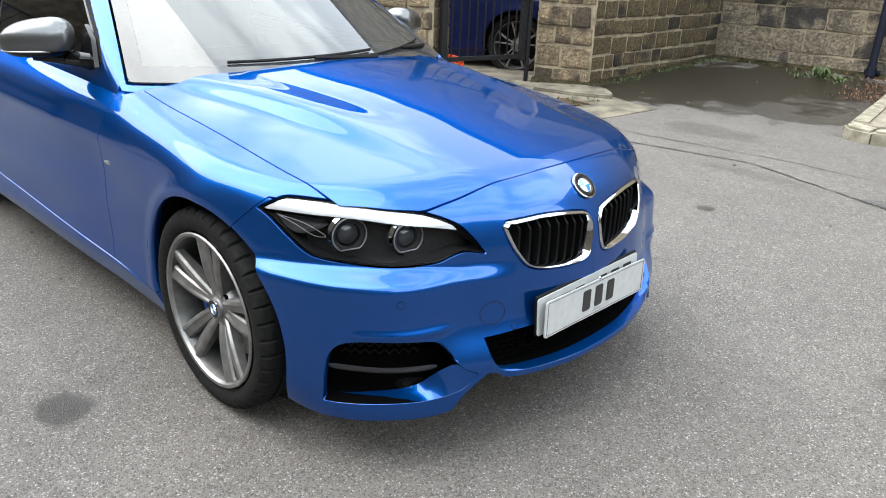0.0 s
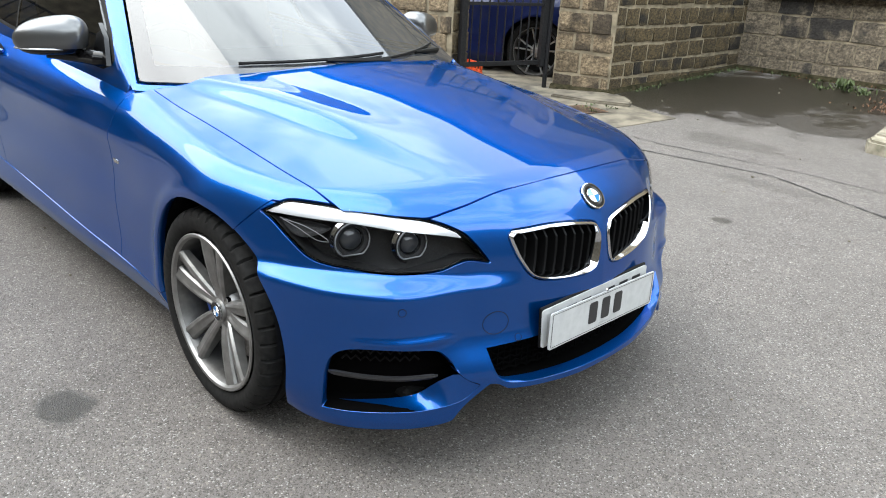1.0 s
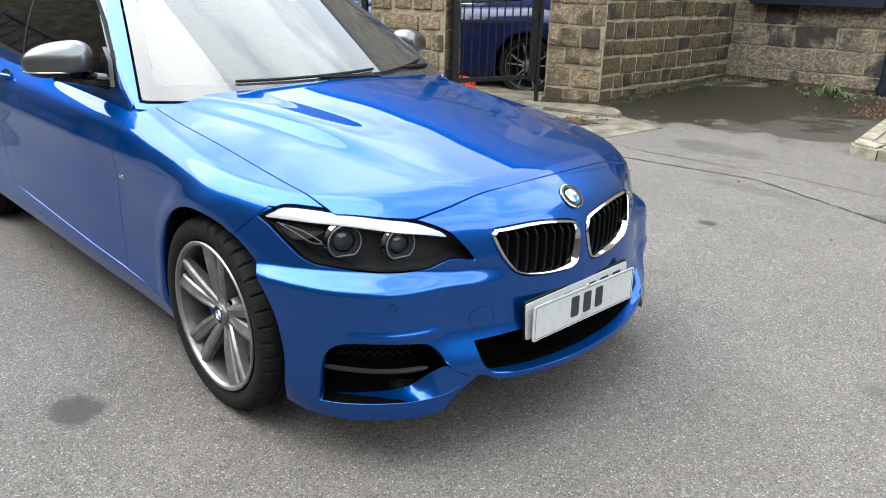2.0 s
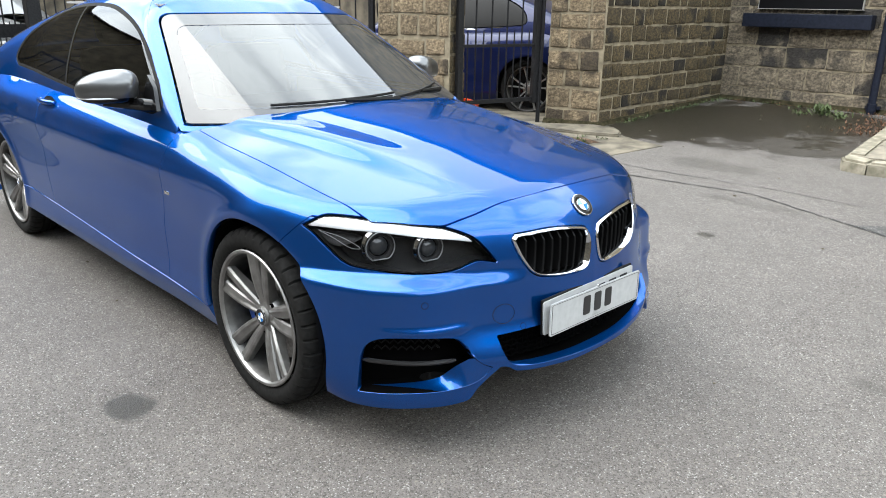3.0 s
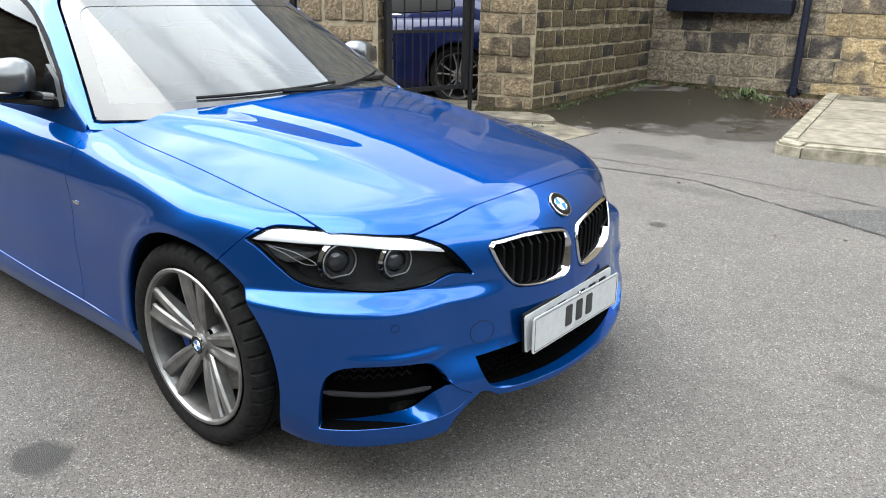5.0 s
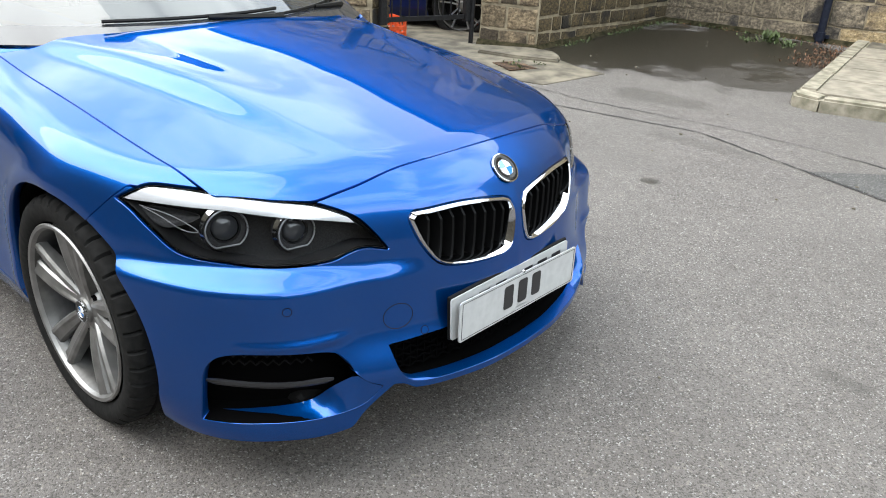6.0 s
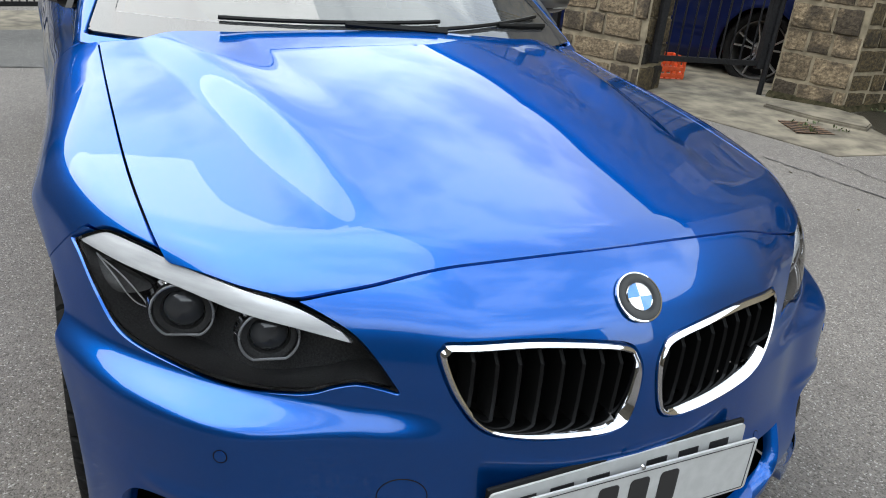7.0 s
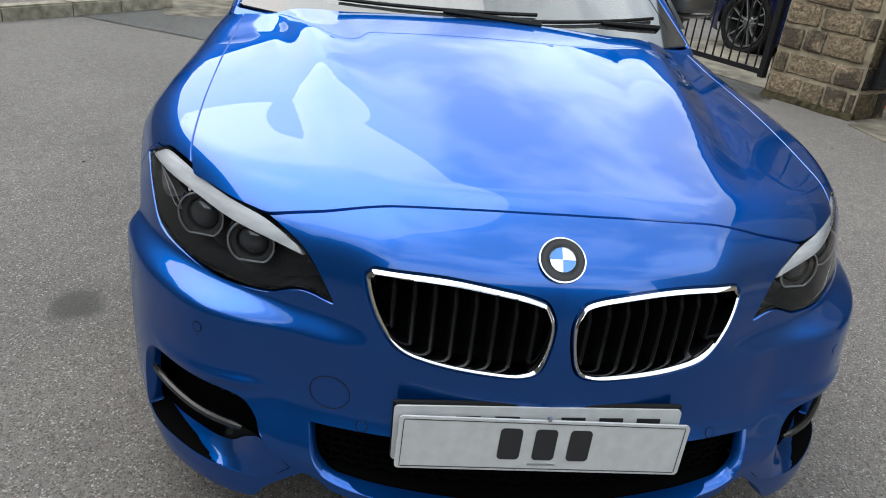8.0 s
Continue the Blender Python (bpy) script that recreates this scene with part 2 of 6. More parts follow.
def clip(pts, tris, field):
    """Keeps what lies where field is negative, cut clean along its zero."""
    d = field(pts)
    neg = d[tris] < 0
    count = neg.sum(1)
    keep = [tuple(t) for t in tris[count == 3]]
    extra, known = [], {}

    def cut(i, j):
        key = (min(i, j), max(i, j))
        if key not in known:
            t = d[i] / (d[i] - d[j])
            known[key] = len(pts) + len(extra)
            extra.append(pts[i] + (pts[j] - pts[i]) * t)
        return known[key]

    for t, s in zip(tris[(count == 1) | (count == 2)], neg[(count == 1) | (count == 2)]):
        k = int(np.argmax(s)) if s.sum() == 1 else int(np.argmin(s))
        a, b, c = t[k], t[(k + 1) % 3], t[(k + 2) % 3]
        if s.sum() == 1:
            keep.append((a, cut(a, b), cut(a, c)))
        else:
            p, q = cut(a, b), cut(a, c)
            keep += [(p, b, c), (p, c, q)]
    pts = np.concatenate([pts, np.array(extra).reshape(-1, 3)]) if extra else pts
    tris = np.array(keep, int).reshape(-1, 3)
    used = np.unique(tris)
    back = np.zeros(len(pts), int)
    back[used] = np.arange(len(used))
    return pts[used], back[tris]


def facing(f, pts):
    """Outward normals of the skin f at pts."""
    e = 0.0015
    g = np.stack([f(*(pts + o).T) - f(*(pts - o).T) for o in np.eye(3) * e], 1)
    return g / np.maximum(np.linalg.norm(g, axis=1, keepdims=True), 1e-9)


def panel(name, f, pts, tris, mat, parent, depth=0.014, both=False, flip=False, label="", seam=True):
    """A sheet of skin with turned-in edges, as a part. both: joined with its mirror image."""
    nrm = facing(f, pts)
    a = pts[tris]
    turned = np.einsum("ij,ij->i", np.cross(a[:, 1] - a[:, 0], a[:, 2] - a[:, 0]), nrm[tris[:, 0]]) < 0
    tris = np.where(turned[:, None], tris[:, ::-1], tris)
    edges = {}
    for t in tris:
        for i in range(3):
            e = (t[i], t[(i + 1) % 3])
            edges[(min(e), max(e))] = None if (min(e), max(e)) in edges else e
    rim = [e for e in edges.values() if e is not None]
    if seam:
        rim = [e for e in rim if max(abs(pts[e[0]][1]), abs(pts[e[1]][1])) > 1e-4]
    verts, faces, normals = [pts], [tris], [nrm]
    base, extra, en, ef = len(pts), [], [], []
    for i, j in rim:
        ni, nj = nrm[i], nrm[j]
        along = pts[j] - pts[i]
        out = np.cross(along, ni)
        out = out / max(np.linalg.norm(out), 1e-9)
        k = base + len(extra)
        extra += [pts[i], pts[j], pts[j] - nj * depth, pts[i] - ni * depth]
        en += [(ni + out), (nj + out), out, out]
        ef += [(k + 1, k, k + 3), (k + 1, k + 3, k + 2)]
    if extra:
        verts.append(np.array(extra)), normals.append(np.array(en)), faces.append(np.array(ef))
    verts, faces, normals = np.concatenate(verts), np.concatenate(faces), np.concatenate(normals)
    normals = normals / np.maximum(np.linalg.norm(normals, axis=1, keepdims=True), 1e-9)
    mirror = np.array([1, -1, 1])
    if both:
        faces = np.concatenate([faces, faces[:, ::-1] + len(verts)])
        verts, normals = np.concatenate([verts, verts * mirror]), np.concatenate([normals, normals * mirror])
    elif flip:
        verts, normals, faces = verts * mirror, normals * mirror, faces[:, ::-1]
    return part(name, to_mesh(name, verts, faces, normals), mat, parent, label)


def skin_mesh(name, f, pts, tris, shift=0.0):
    """A patch of the skin f, faces outward, moved by shift along its normals or by a vector."""
    nrm = facing(f, pts)
    q = pts[tris]
    turned = np.einsum("ij,ij->i", np.cross(q[:, 1] - q[:, 0], q[:, 2] - q[:, 0]), nrm[tris[:, 0]]) < 0
    tris = np.where(turned[:, None], tris[:, ::-1], tris)
    return to_mesh(name, pts + (nrm * shift if isinstance(shift, float) else np.array(shift)), tris, nrm)


# ---- the car's skin ----
def curve(xs, ys):
    """Smooth monotone interpolation through a few stations."""
    xs, ys = np.array(xs, float), np.array(ys, float)
    h = np.diff(xs)
    s = np.diff(ys) / h
    m = np.zeros_like(xs)
    m[0], m[-1] = s[0], s[-1]
    for i in range(1, len(xs) - 1):
        if s[i - 1] * s[i] > 0:
            w1, w2 = 2 * h[i] + h[i - 1], h[i] + 2 * h[i - 1]
            m[i] = (w1 + w2) / (w1 / s[i - 1] + w2 / s[i])

    def f(x):
        x = np.clip(x, xs[0], xs[-1])
        i = np.clip(np.searchsorted(xs, x) - 1, 0, len(h) - 1)
        t = (x - xs[i]) / h[i]
        a, b = t * t * (3 - 2 * t), t * (1 - t)
        return ys[i] * (1 - a) + ys[i + 1] * a + h[i] * b * ((1 - t) * m[i] - t * m[i + 1])
    return f


def smax(a, b, k):
    """Maximum with a rounded corner of size k."""
    h = np.maximum(k - np.abs(a - b), 0) / k
    return np.maximum(a, b) + h * h * k * 0.25


def bell(x, c, w):
    return np.exp(-((x - c) / w) ** 2)


def step(x, a, b):
    t = np.clip((x - a) / (b - a), 0, 1)
    return t * t * (3 - 2 * t)


HALF = curve([-3.7, -3.5, -3.1, -2.69, -2.2, -1.6, -1.0, -0.6, -0.3, 0, 0.25, 0.5, 0.9],
             [0.62, 0.76, 0.85, 0.88, 0.862, 0.846, 0.834, 0.822, 0.826, 0.836, 0.822, 0.79, 0.72])
INSET = curve([0.10, 0.20, 0.27, 0.36, 0.50, 0.62, 0.70, 0.78, 0.85, 0.92, 1.0, 1.1],
              [0.075, 0.03, 0.010, 0.016, 0.010, 0.002, 0.0, 0.012, 0.035, 0.075, 0.13, 0.20])
CROWN = curve([-3.7, -3.4, -2.9, -2.4, -1.0, -0.6, -0.38, -0.11, 0.15, 0.35, 0.50, 0.62, 0.72, 0.80, 0.9],
              [0.90, 1.02, 1.05, 1.02, 0.985, 0.975, 0.955, 0.926, 0.888, 0.852, 0.822, 0.794, 0.766, 0.735, 0.68])
NOSE = curve([0, 0.1, 0.25, 0.38, 0.5, 0.6, 0.7, 0.77, 0.82, 0.86, 0.9],
             [0.800, 0.796, 0.772, 0.732, 0.672, 0.602, 0.500, 0.395, 0.285, 0.12, -0.2])
RAKE = curve([0.1, 0.2, 0.3, 0.42, 0.55, 0.62, 0.70, 0.75, 0.8],
             [0.02, 0.05, 0.05, 0.004, -0.010, -0.020, -0.046, -0.082, -0.13])


def body(x, y, z):
    """Negative inside the lower body, zero on its skin."""
    a = np.abs(y) / 1.024
    side = a - (HALF(x) - INSET(z))
    # swage line along the doors, hollow below it
    rise = 0.735 + 0.03 * (-x - 0.6) / 2.0
    mid = step(-x, 0.25, 0.75) * step(x, -2.6, -2.0)
    side = side - mid * (0.008 * bell(z, rise, 0.03) - 0.012 * bell(z, rise - 0.13, 0.09))
    # rolled lips of the wheel arches
    for wx, wz, r in ((0.02, 0.315, 0.366), (-2.69, 0.325, 0.362)):
        d = np.hypot(x - wx, z - wz) - r
        side = side - 0.010 * bell(d, 0.01, 0.03) * step(z, 0.2, 0.35)
    side = side - 0.010 * step(x, 0.10, 0.32) * step(z, 0.28, 0.40) * (1 - step(z, 0.55, 0.60)) + 0.022 * step(x, 0.02, 0.25) * step(z, 0.60, 0.72) - 0.012 * step(x, 0.12, 0.34) * (1 - step(z, 0.55, 0.60))
    front = x - (NOSE(a) + RAKE(z)) + 0.03 * step(a, 0.55, 0.75) * step(z, 0.5, 0.68)
    # ledge below the lamps, ridge above the side intakes
    front = front + 0.020 * step(a, 0.27, 0.42) * step(z, 0.535, 0.582) - 0.006 * step(a, 0.47, 0.54) * step(-a, -0.735, -0.69) * bell(z, 0.421, 0.012)
    front = front - 0.024 * step(a, 0.42, 0.64) * (1 - step(z, 0.545, 0.59))
    # boxy shoulder of the bumper between lamp and side intake
    front = front - 0.036 * step(a, 0.44, 0.68) * step(z, 0.30, 0.42) * (1 - step(z, 0.548, 0.585))
    # bonnet creases from the screen pillars to the kidneys: a soft hollow inside each ridge
    u = a - (0.545 - 0.20 * (x + 0.55))
    long = step(x, -0.66, -0.22) * step(-x, -0.36, 0.02)
    top = z - (CROWN(x) - 0.17 * a * a) - 0.0125 * long * step(u, -0.14, 0.0) * (1 - step(u, 0.0, 0.09))
    top = top + 0.013 * step(u, 0.0, 0.10) * step(x, -0.7, -0.3) * step(-x, -0.66, -0.2)
    back = -x - (3.60 - 0.35 * a ** 3 + 0.15 * step(z, 0.95, 0.5))
    f = smax(side, front, 0.07)
    f = smax(f, top, 0.075)
    return smax(f, back, 0.12)


GSIDE = curve([0.8, 0.92, 1.0, 1.1, 1.2, 1.28, 1.34, 1.45], [0.77, 0.742, 0.716, 0.673, 0.619, 0.563, 0.51, 0.38])
GROOF = curve([-3.4, -3.0, -2.7, -2.4, -2.1, -1.8, -1.5, -1.25, -1.0, -0.6],
              [0.92, 1.12, 1.235, 1.325, 1.383, 1.408, 1.408, 1.388, 1.345, 1.25])


def house(x, y, z):
    """Negative inside the cabin's glass and roof."""
    a = np.abs(y) / 1.02
    side = a - GSIDE(z) - 0.06 * step(-x, 2.3, 3.1)
    roof = z - (GROOF(x) - 0.10 * a * a)
    screen = (x + 0.40 + (z - 0.965) * 1.95 + 0.62 * a * a) * 0.46
    return smax(smax(side, roof, 0.10), screen, 0.03)


def lift(f, origin, way, near, far, steps=34):
    """The distance along each ray at which f turns positive."""
    lo, hi = np.full(len(origin), float(near)), np.full(len(origin), float(far))
    for _ in range(steps):
        m = (lo + hi) / 2
        p = origin + way * m[:, None]
        inside = f(p[:, 0], p[:, 1], p[:, 2]) < 0
        lo, hi = np.where(inside, m, lo), np.where(inside, hi, m)
    return origin + way * hi[:, None]


# ---- ground ----
def rise(x, y):
    """Height of the yard: level round the car, rising gently to the stone walls."""
    return 0.035 * np.clip(y - 1.0, 0, 9)


def ground_sheet():
    gx = np.concatenate([[-900, -300, -120, -60, -30, -20], np.linspace(-14, 9, 93), [14, 30, 60, 120, 300, 900]])
    gy = np.concatenate([[-900, -300, -120, -60, -30, -16], np.linspace(-9, 11, 81), [14, 30, 60, 120, 300, 900]])
    pts, tris = sheet(gx, gy, lambda u, v: np.stack([u, v, rise(u, v)], 1))
    ob = part("ground", smooth(to_mesh("ground", pts, tris)), ASPHALT)
    return tagged(ob, "grey worn tarmac yard with damp stains and fine aggregate", "ground", kind="structure")


ground_sheet()


# ---- the car ----
car = tagged(new("coupe_car"), "metallic blue two-door coupe parked on grey tarmac yard", "car")


def phi(p):
    return np.degrees(np.arctan2(np.abs(p[:, 1]), p[:, 0] + 0.1))


K = 0.0131  # metres per degree round the nose
BONNET = outline([(-0.42, 0), (-0.47, 0.2), (-0.59, 0.465), (-0.675, 0.665), (-0.63, 0.712), (-0.37, 0.712), (-0.11, 0.710), (0.15, 0.704), (0.35, 0.690), (0.437, 0.674), (0.53, 0.590), (0.582, 0.524), (0.596, 0.487), (0.622, 0.376), (0.648, 0.18), (0.656, 0), (0.648, -0.18), (0.622, -0.376), (-0.47, -0.2)], sharp=(3, 4, 9, 11))
LAMP = [(66, 0.706), (63.5, 0.727), (61, 0.741), (56, 0.741), (51.5, 0.737), (44, 0.729), (37, 0.717), (31.5, 0.688), (28.7, 0.652), (26.2, 0.604), (29.8, 0.614), (32.2, 0.606), (35.2, 0.590), (41.8, 0.585), (48.5, 0.590), (55.5, 0.604), (60, 0.648), (63.5, 0.688)]
LAMP = outline([(a * K, z) for a, z in LAMP], sharp=(0, 9))
KIDNEY = outline([(0.338, 0.660), (0.332, 0.676), (0.312, 0.684), (0.183, 0.685), (0.054, 0.668), (0.023, 0.645), (0.016, 0.607), (0.030, 0.544), (0.060, 0.525), (0.115, 0.525), (0.213, 0.534), (0.278, 0.554), (0.318, 0.604)])
VENT = outline([(q * K, z) for q, z in [(53.2, 0.214), (52.6, 0.325), (51.2, 0.378), (48.3, 0.402), (42, 0.406), (35.7, 0.395), (33.1, 0.366), (32.0, 0.335), (30.2, 0.306), (27.9, 0.287), (31, 0.247), (36, 0.232), (41, 0.226)]], sharp=(0, 9))
INTAKE = outline([(0.425, 0.380), (0.415, 0.318), (0.378, 0.280), (0.26, 0.265), (0, 0.258), (-0.26, 0.265), (-0.3, 0.388), (0, 0.388), (0.25, 0.386)], sharp=(0, 6))
HEM = curve([0, 8, 17, 22.9, 25, 26.3, 27.4, 30.9, 32.9, 42, 54.1, 61, 75], [0.243, 0.243, 0.250, 0.260, 0.280, 0.284, 0.272, 0.224, 0.186, 0.172, 0.162, 0.175, 0.19])
ARCH_F, ARCH_R = (0.02, 0.315, 0.364), (-2.69, 0.325, 0.36)


def d_bonnet(p):
    return outside(p[:, 0], np.abs(p[:, 1]), BONNET)


def d_lamp(p):
    return outside(phi(p) * K, p[:, 2], LAMP)


def d_wheel(p, arch):
    return np.hypot(p[:, 0] - arch[0], p[:, 2] - arch[1]) - arch[2]


def d_wing(p):
    """Negative on the wing's side of the bumper seam."""
    top = 0.733 - p[:, 2]
    return np.minimum(p[:, 0] - 0.246 + 0.95 * np.clip(0.706 - p[:, 2], -0.05, 0.2), np.maximum(top, 0.615 - np.abs(p[:, 1])))


GAP = 0.0024


def nose_sheet():
    def place(u, v):
        o = np.stack([np.full_like(u, -0.1), np.zeros_like(u), v], 1)
        w = np.stack([np.cos(np.radians(u)), -np.sin(np.radians(u)), np.zeros_like(u)], 1)
        return lift(body, o, w, 0.2, 1.3)
    return sheet(np.linspace(0, 80, 161), np.linspace(0.15, 0.80, 131), place)


def nose():
    p, t = nose_sheet()
    p, t = clip(p, t, lambda q: HEM(phi(q)) - q[:, 2])
    p, t = clip(p, t, lambda q: GAP - d_wing(q))
    p, t = clip(p, t, lambda q: GAP - d_wheel(q, ARCH_F))
    p, t = clip(p, t, lambda q: GAP - d_bonnet(q))
    p, t = clip(p, t, lambda q: 0.003 - d_lamp(q))
    p, t = clip(p, t, lambda q: 0.004 - outside(np.abs(q[:, 1]), q[:, 2], KIDNEY))
    p, t = clip(p, t, lambda q: -outside(phi(q) * K, q[:, 2], VENT))
    p, t = clip(p, t, lambda q: -outside(np.abs(q[:, 1]), q[:, 2], INTAKE))
    return panel("front_bumper", body, p, t, PAINT, car, depth=0.03, both=True, label="blue painted front bumper with sport intakes")


front_bumper = nose()


def bonnet():
    def place(u, v):
        o = np.stack([u, -v, np.full_like(u, 0.3)], 1)
        w = np.tile([0.0, 0, 1], (len(u), 1))
        return lift(body, o, w, 0.0, 1.0)
    p, t = sheet(np.linspace(-0.66, 0.67, 134), np.linspace(0, 0.72, 73), place)
    p, t = clip(p, t, lambda q: d_bonnet(q) + GAP)
    return panel("bonnet", body, p, t, PAINT, car, depth=0.02, both=True, label="creased blue bonnet")


bonnet()

WINDOW = outline([(-0.775, 0.953), (-0.93, 1.07), (-1.208, 1.214), (-1.557, 1.297), (-1.85, 1.318), (-2.15, 1.302), (-2.37, 1.248), (-2.54, 1.155), (-2.60, 1.05), (-2.55, 1.008), (-1.855, 0.959), (-1.331, 0.937), (-0.84, 0.930)], sharp=(0, 9, 12))


def flank_sheet(x0, x1, n):
    def place(u, v):
        o = np.stack([u, np.full_like(u, -0.35), np.full_like(u, 0.45)], 1)
        w = np.stack([np.zeros_like(u), -np.cos(np.radians(v)), np.sin(np.radians(v))], 1)
        return lift(body, o, w, 0.0, 1.2)
    return sheet(np.linspace(x0, x1, n), np.concatenate([np.linspace(-36, 40, 90), np.linspace(41, 80, 40)]), place)


def sill_line(x):
    return 0.278 + 0.06 * np.clip((-x - 0.67), -0.5, 1.7)


def door_front(p):
    return p[:, 0] - (-0.668 + 0.085 * np.clip((p[:, 2] - 0.50) / 0.4, 0, 1) ** 1.5)


def door_back(p):
    return p[:, 0] - (-1.93 - 0.06 * np.clip((p[:, 2] - 0.5) / 0.4, -1, 1))


def flanks():
    for flip in (False, True):
        # wing
        p, t = flank_sheet(-0.70, 0.47, 120)
        p, t = clip(p, t, lambda q: d_wing(q) + GAP)
        p, t = clip(p, t, lambda q: GAP - door_front(q))
        p, t = clip(p, t, lambda q: GAP - d_bonnet(q))
        p, t = clip(p, t, lambda q: 0.003 - d_lamp(q))
        p, t = clip(p, t, lambda q: -d_wheel(q, ARCH_F))
        p, t = clip(p, t, lambda q: sill_line(q[:, 0]) + GAP - q[:, 2])
        p, t = clip(p, t, lambda q: 0.60 - np.abs(q[:, 1]) - 0.0)
        panel("front_wing", body, p, t, PAINT, car, depth=0.03, flip=flip, seam=False)
        # door skin
        p, t = flank_sheet(-2.05, -0.55, 130)
        p, t = clip(p, t, lambda q: door_front(q) + GAP)
        p, t = clip(p, t, lambda q: GAP - door_back(q))
        p, t = clip(p, t, lambda q: sill_line(q[:, 0]) + GAP - q[:, 2])
        p, t = clip(p, t, lambda q: q[:, 2] - 0.955)
        door = panel("door", body, p, t, PAINT, car, depth=0.02, flip=flip, seam=False)
        # rear quarter and tail
        p, t = flank_sheet(-3.75, -1.85, 150)
        p, t = clip(p, t, lambda q: door_back(q) + GAP)
        p, t = clip(p, t, lambda q: -d_wheel(q, ARCH_R))
        p, t = clip(p, t, lambda q: -3.30 + GAP - q[:, 0])
        p, t = clip(p, t, lambda q: np.where(q[:, 0] > -2.69, sill_line(q[:, 0]), 0.2) + GAP - q[:, 2])
        panel("rear_quarter", body, p, t, PAINT, car, depth=0.03, flip=flip, seam=False)
        # sill
        p, t = flank_sheet(-2.45, -0.25, 150)
        p, t = clip(p, t, lambda q: q[:, 2] - sill_line(q[:, 0]) + GAP)
        p, t = clip(p, t, lambda q: 0.165 + 0.045 * np.clip(-q[:, 0] - 0.4, 0, 2) - q[:, 2])
        p, t = clip(p, t, lambda q: -d_wheel(q, ARCH_F))
        p, t = clip(p, t, lambda q: -d_wheel(q, ARCH_R))
        panel("sill_skirt", body, p, t, PAINT, car, depth=0.05, flip=flip, seam=False)


flanks()


def tail():
    def place(u, v):
        o = np.stack([u, -v, np.full_like(u, 0.3)], 1)
        return lift(body, o, np.tile([0.0, 0, 1], (len(u), 1)), 0.0, 1.0)
    shell = lambda x, y, z: np.minimum(body(x, y, z), house(x, y, z))

    def over(u, v):
        o = np.stack([u, -v, np.full_like(u, 0.6)], 1)
        return lift(shell, o, np.tile([0.0, 0, 1], (len(u), 1)), 0.0, 0.8)
    p, t = sheet(np.linspace(-3.62, -3.045, 40), np.linspace(0, 0.82, 60), over)
    p, t = clip(p, t, lambda q: 0.72 - q[:, 2])
    p, t = clip(p, t, lambda q: np.abs(q[:, 1]) - 0.66)
    panel("boot_lid", shell, p, t, PAINT, car, both=True)

    def back(u, v):
        o = np.stack([np.full_like(u, -2.9), 0 * u, v], 1)
        w = np.stack([-np.cos(np.radians(u)), -np.sin(np.radians(u)), 0 * u], 1)
        return lift(body, o, w, 0.0, 1.3)
    p, t = sheet(np.linspace(0, 66, 60), np.linspace(0.22, 0.955, 50), back)
    p, t = clip(p, t, lambda q: q[:, 0] + 3.30 + GAP)
    panel("rear_bumper", body, p, t, PAINT, car, both=True)


tail()


# cabin: screen, roof, pillars, windows
FRIT = texture(material("screen_frit", (0.01, 0.01, 0.01), 0.05, IOR=1.62), 500, (0.02, 0.02, 0.021), (0.045, 0.045, 0.047))


def g_split(p):
    """Positive on the windscreen's side of the pillar edge."""
    x, a, z = p[:, 0], np.abs(p[:, 1]) / 1.02, p[:, 2]
    return (x + 0.40 + (z - 0.965) * 1.95 + 0.62 * a * a) * 0.46 - np.maximum(a - GSIDE(z), z - (GROOF(x) - 0.10 * a * a))


def d_pane(p):
    """Negative inside the windscreen glass."""
    a, z = np.abs(p[:, 1]), p[:, 2]
    top = z - (1.301 - 0.03 * a * a)
    edge = a - (0.722 - 0.53 * (z - 0.93))
    return np.maximum(smax(top, edge, 0.05), 0.90 - z)


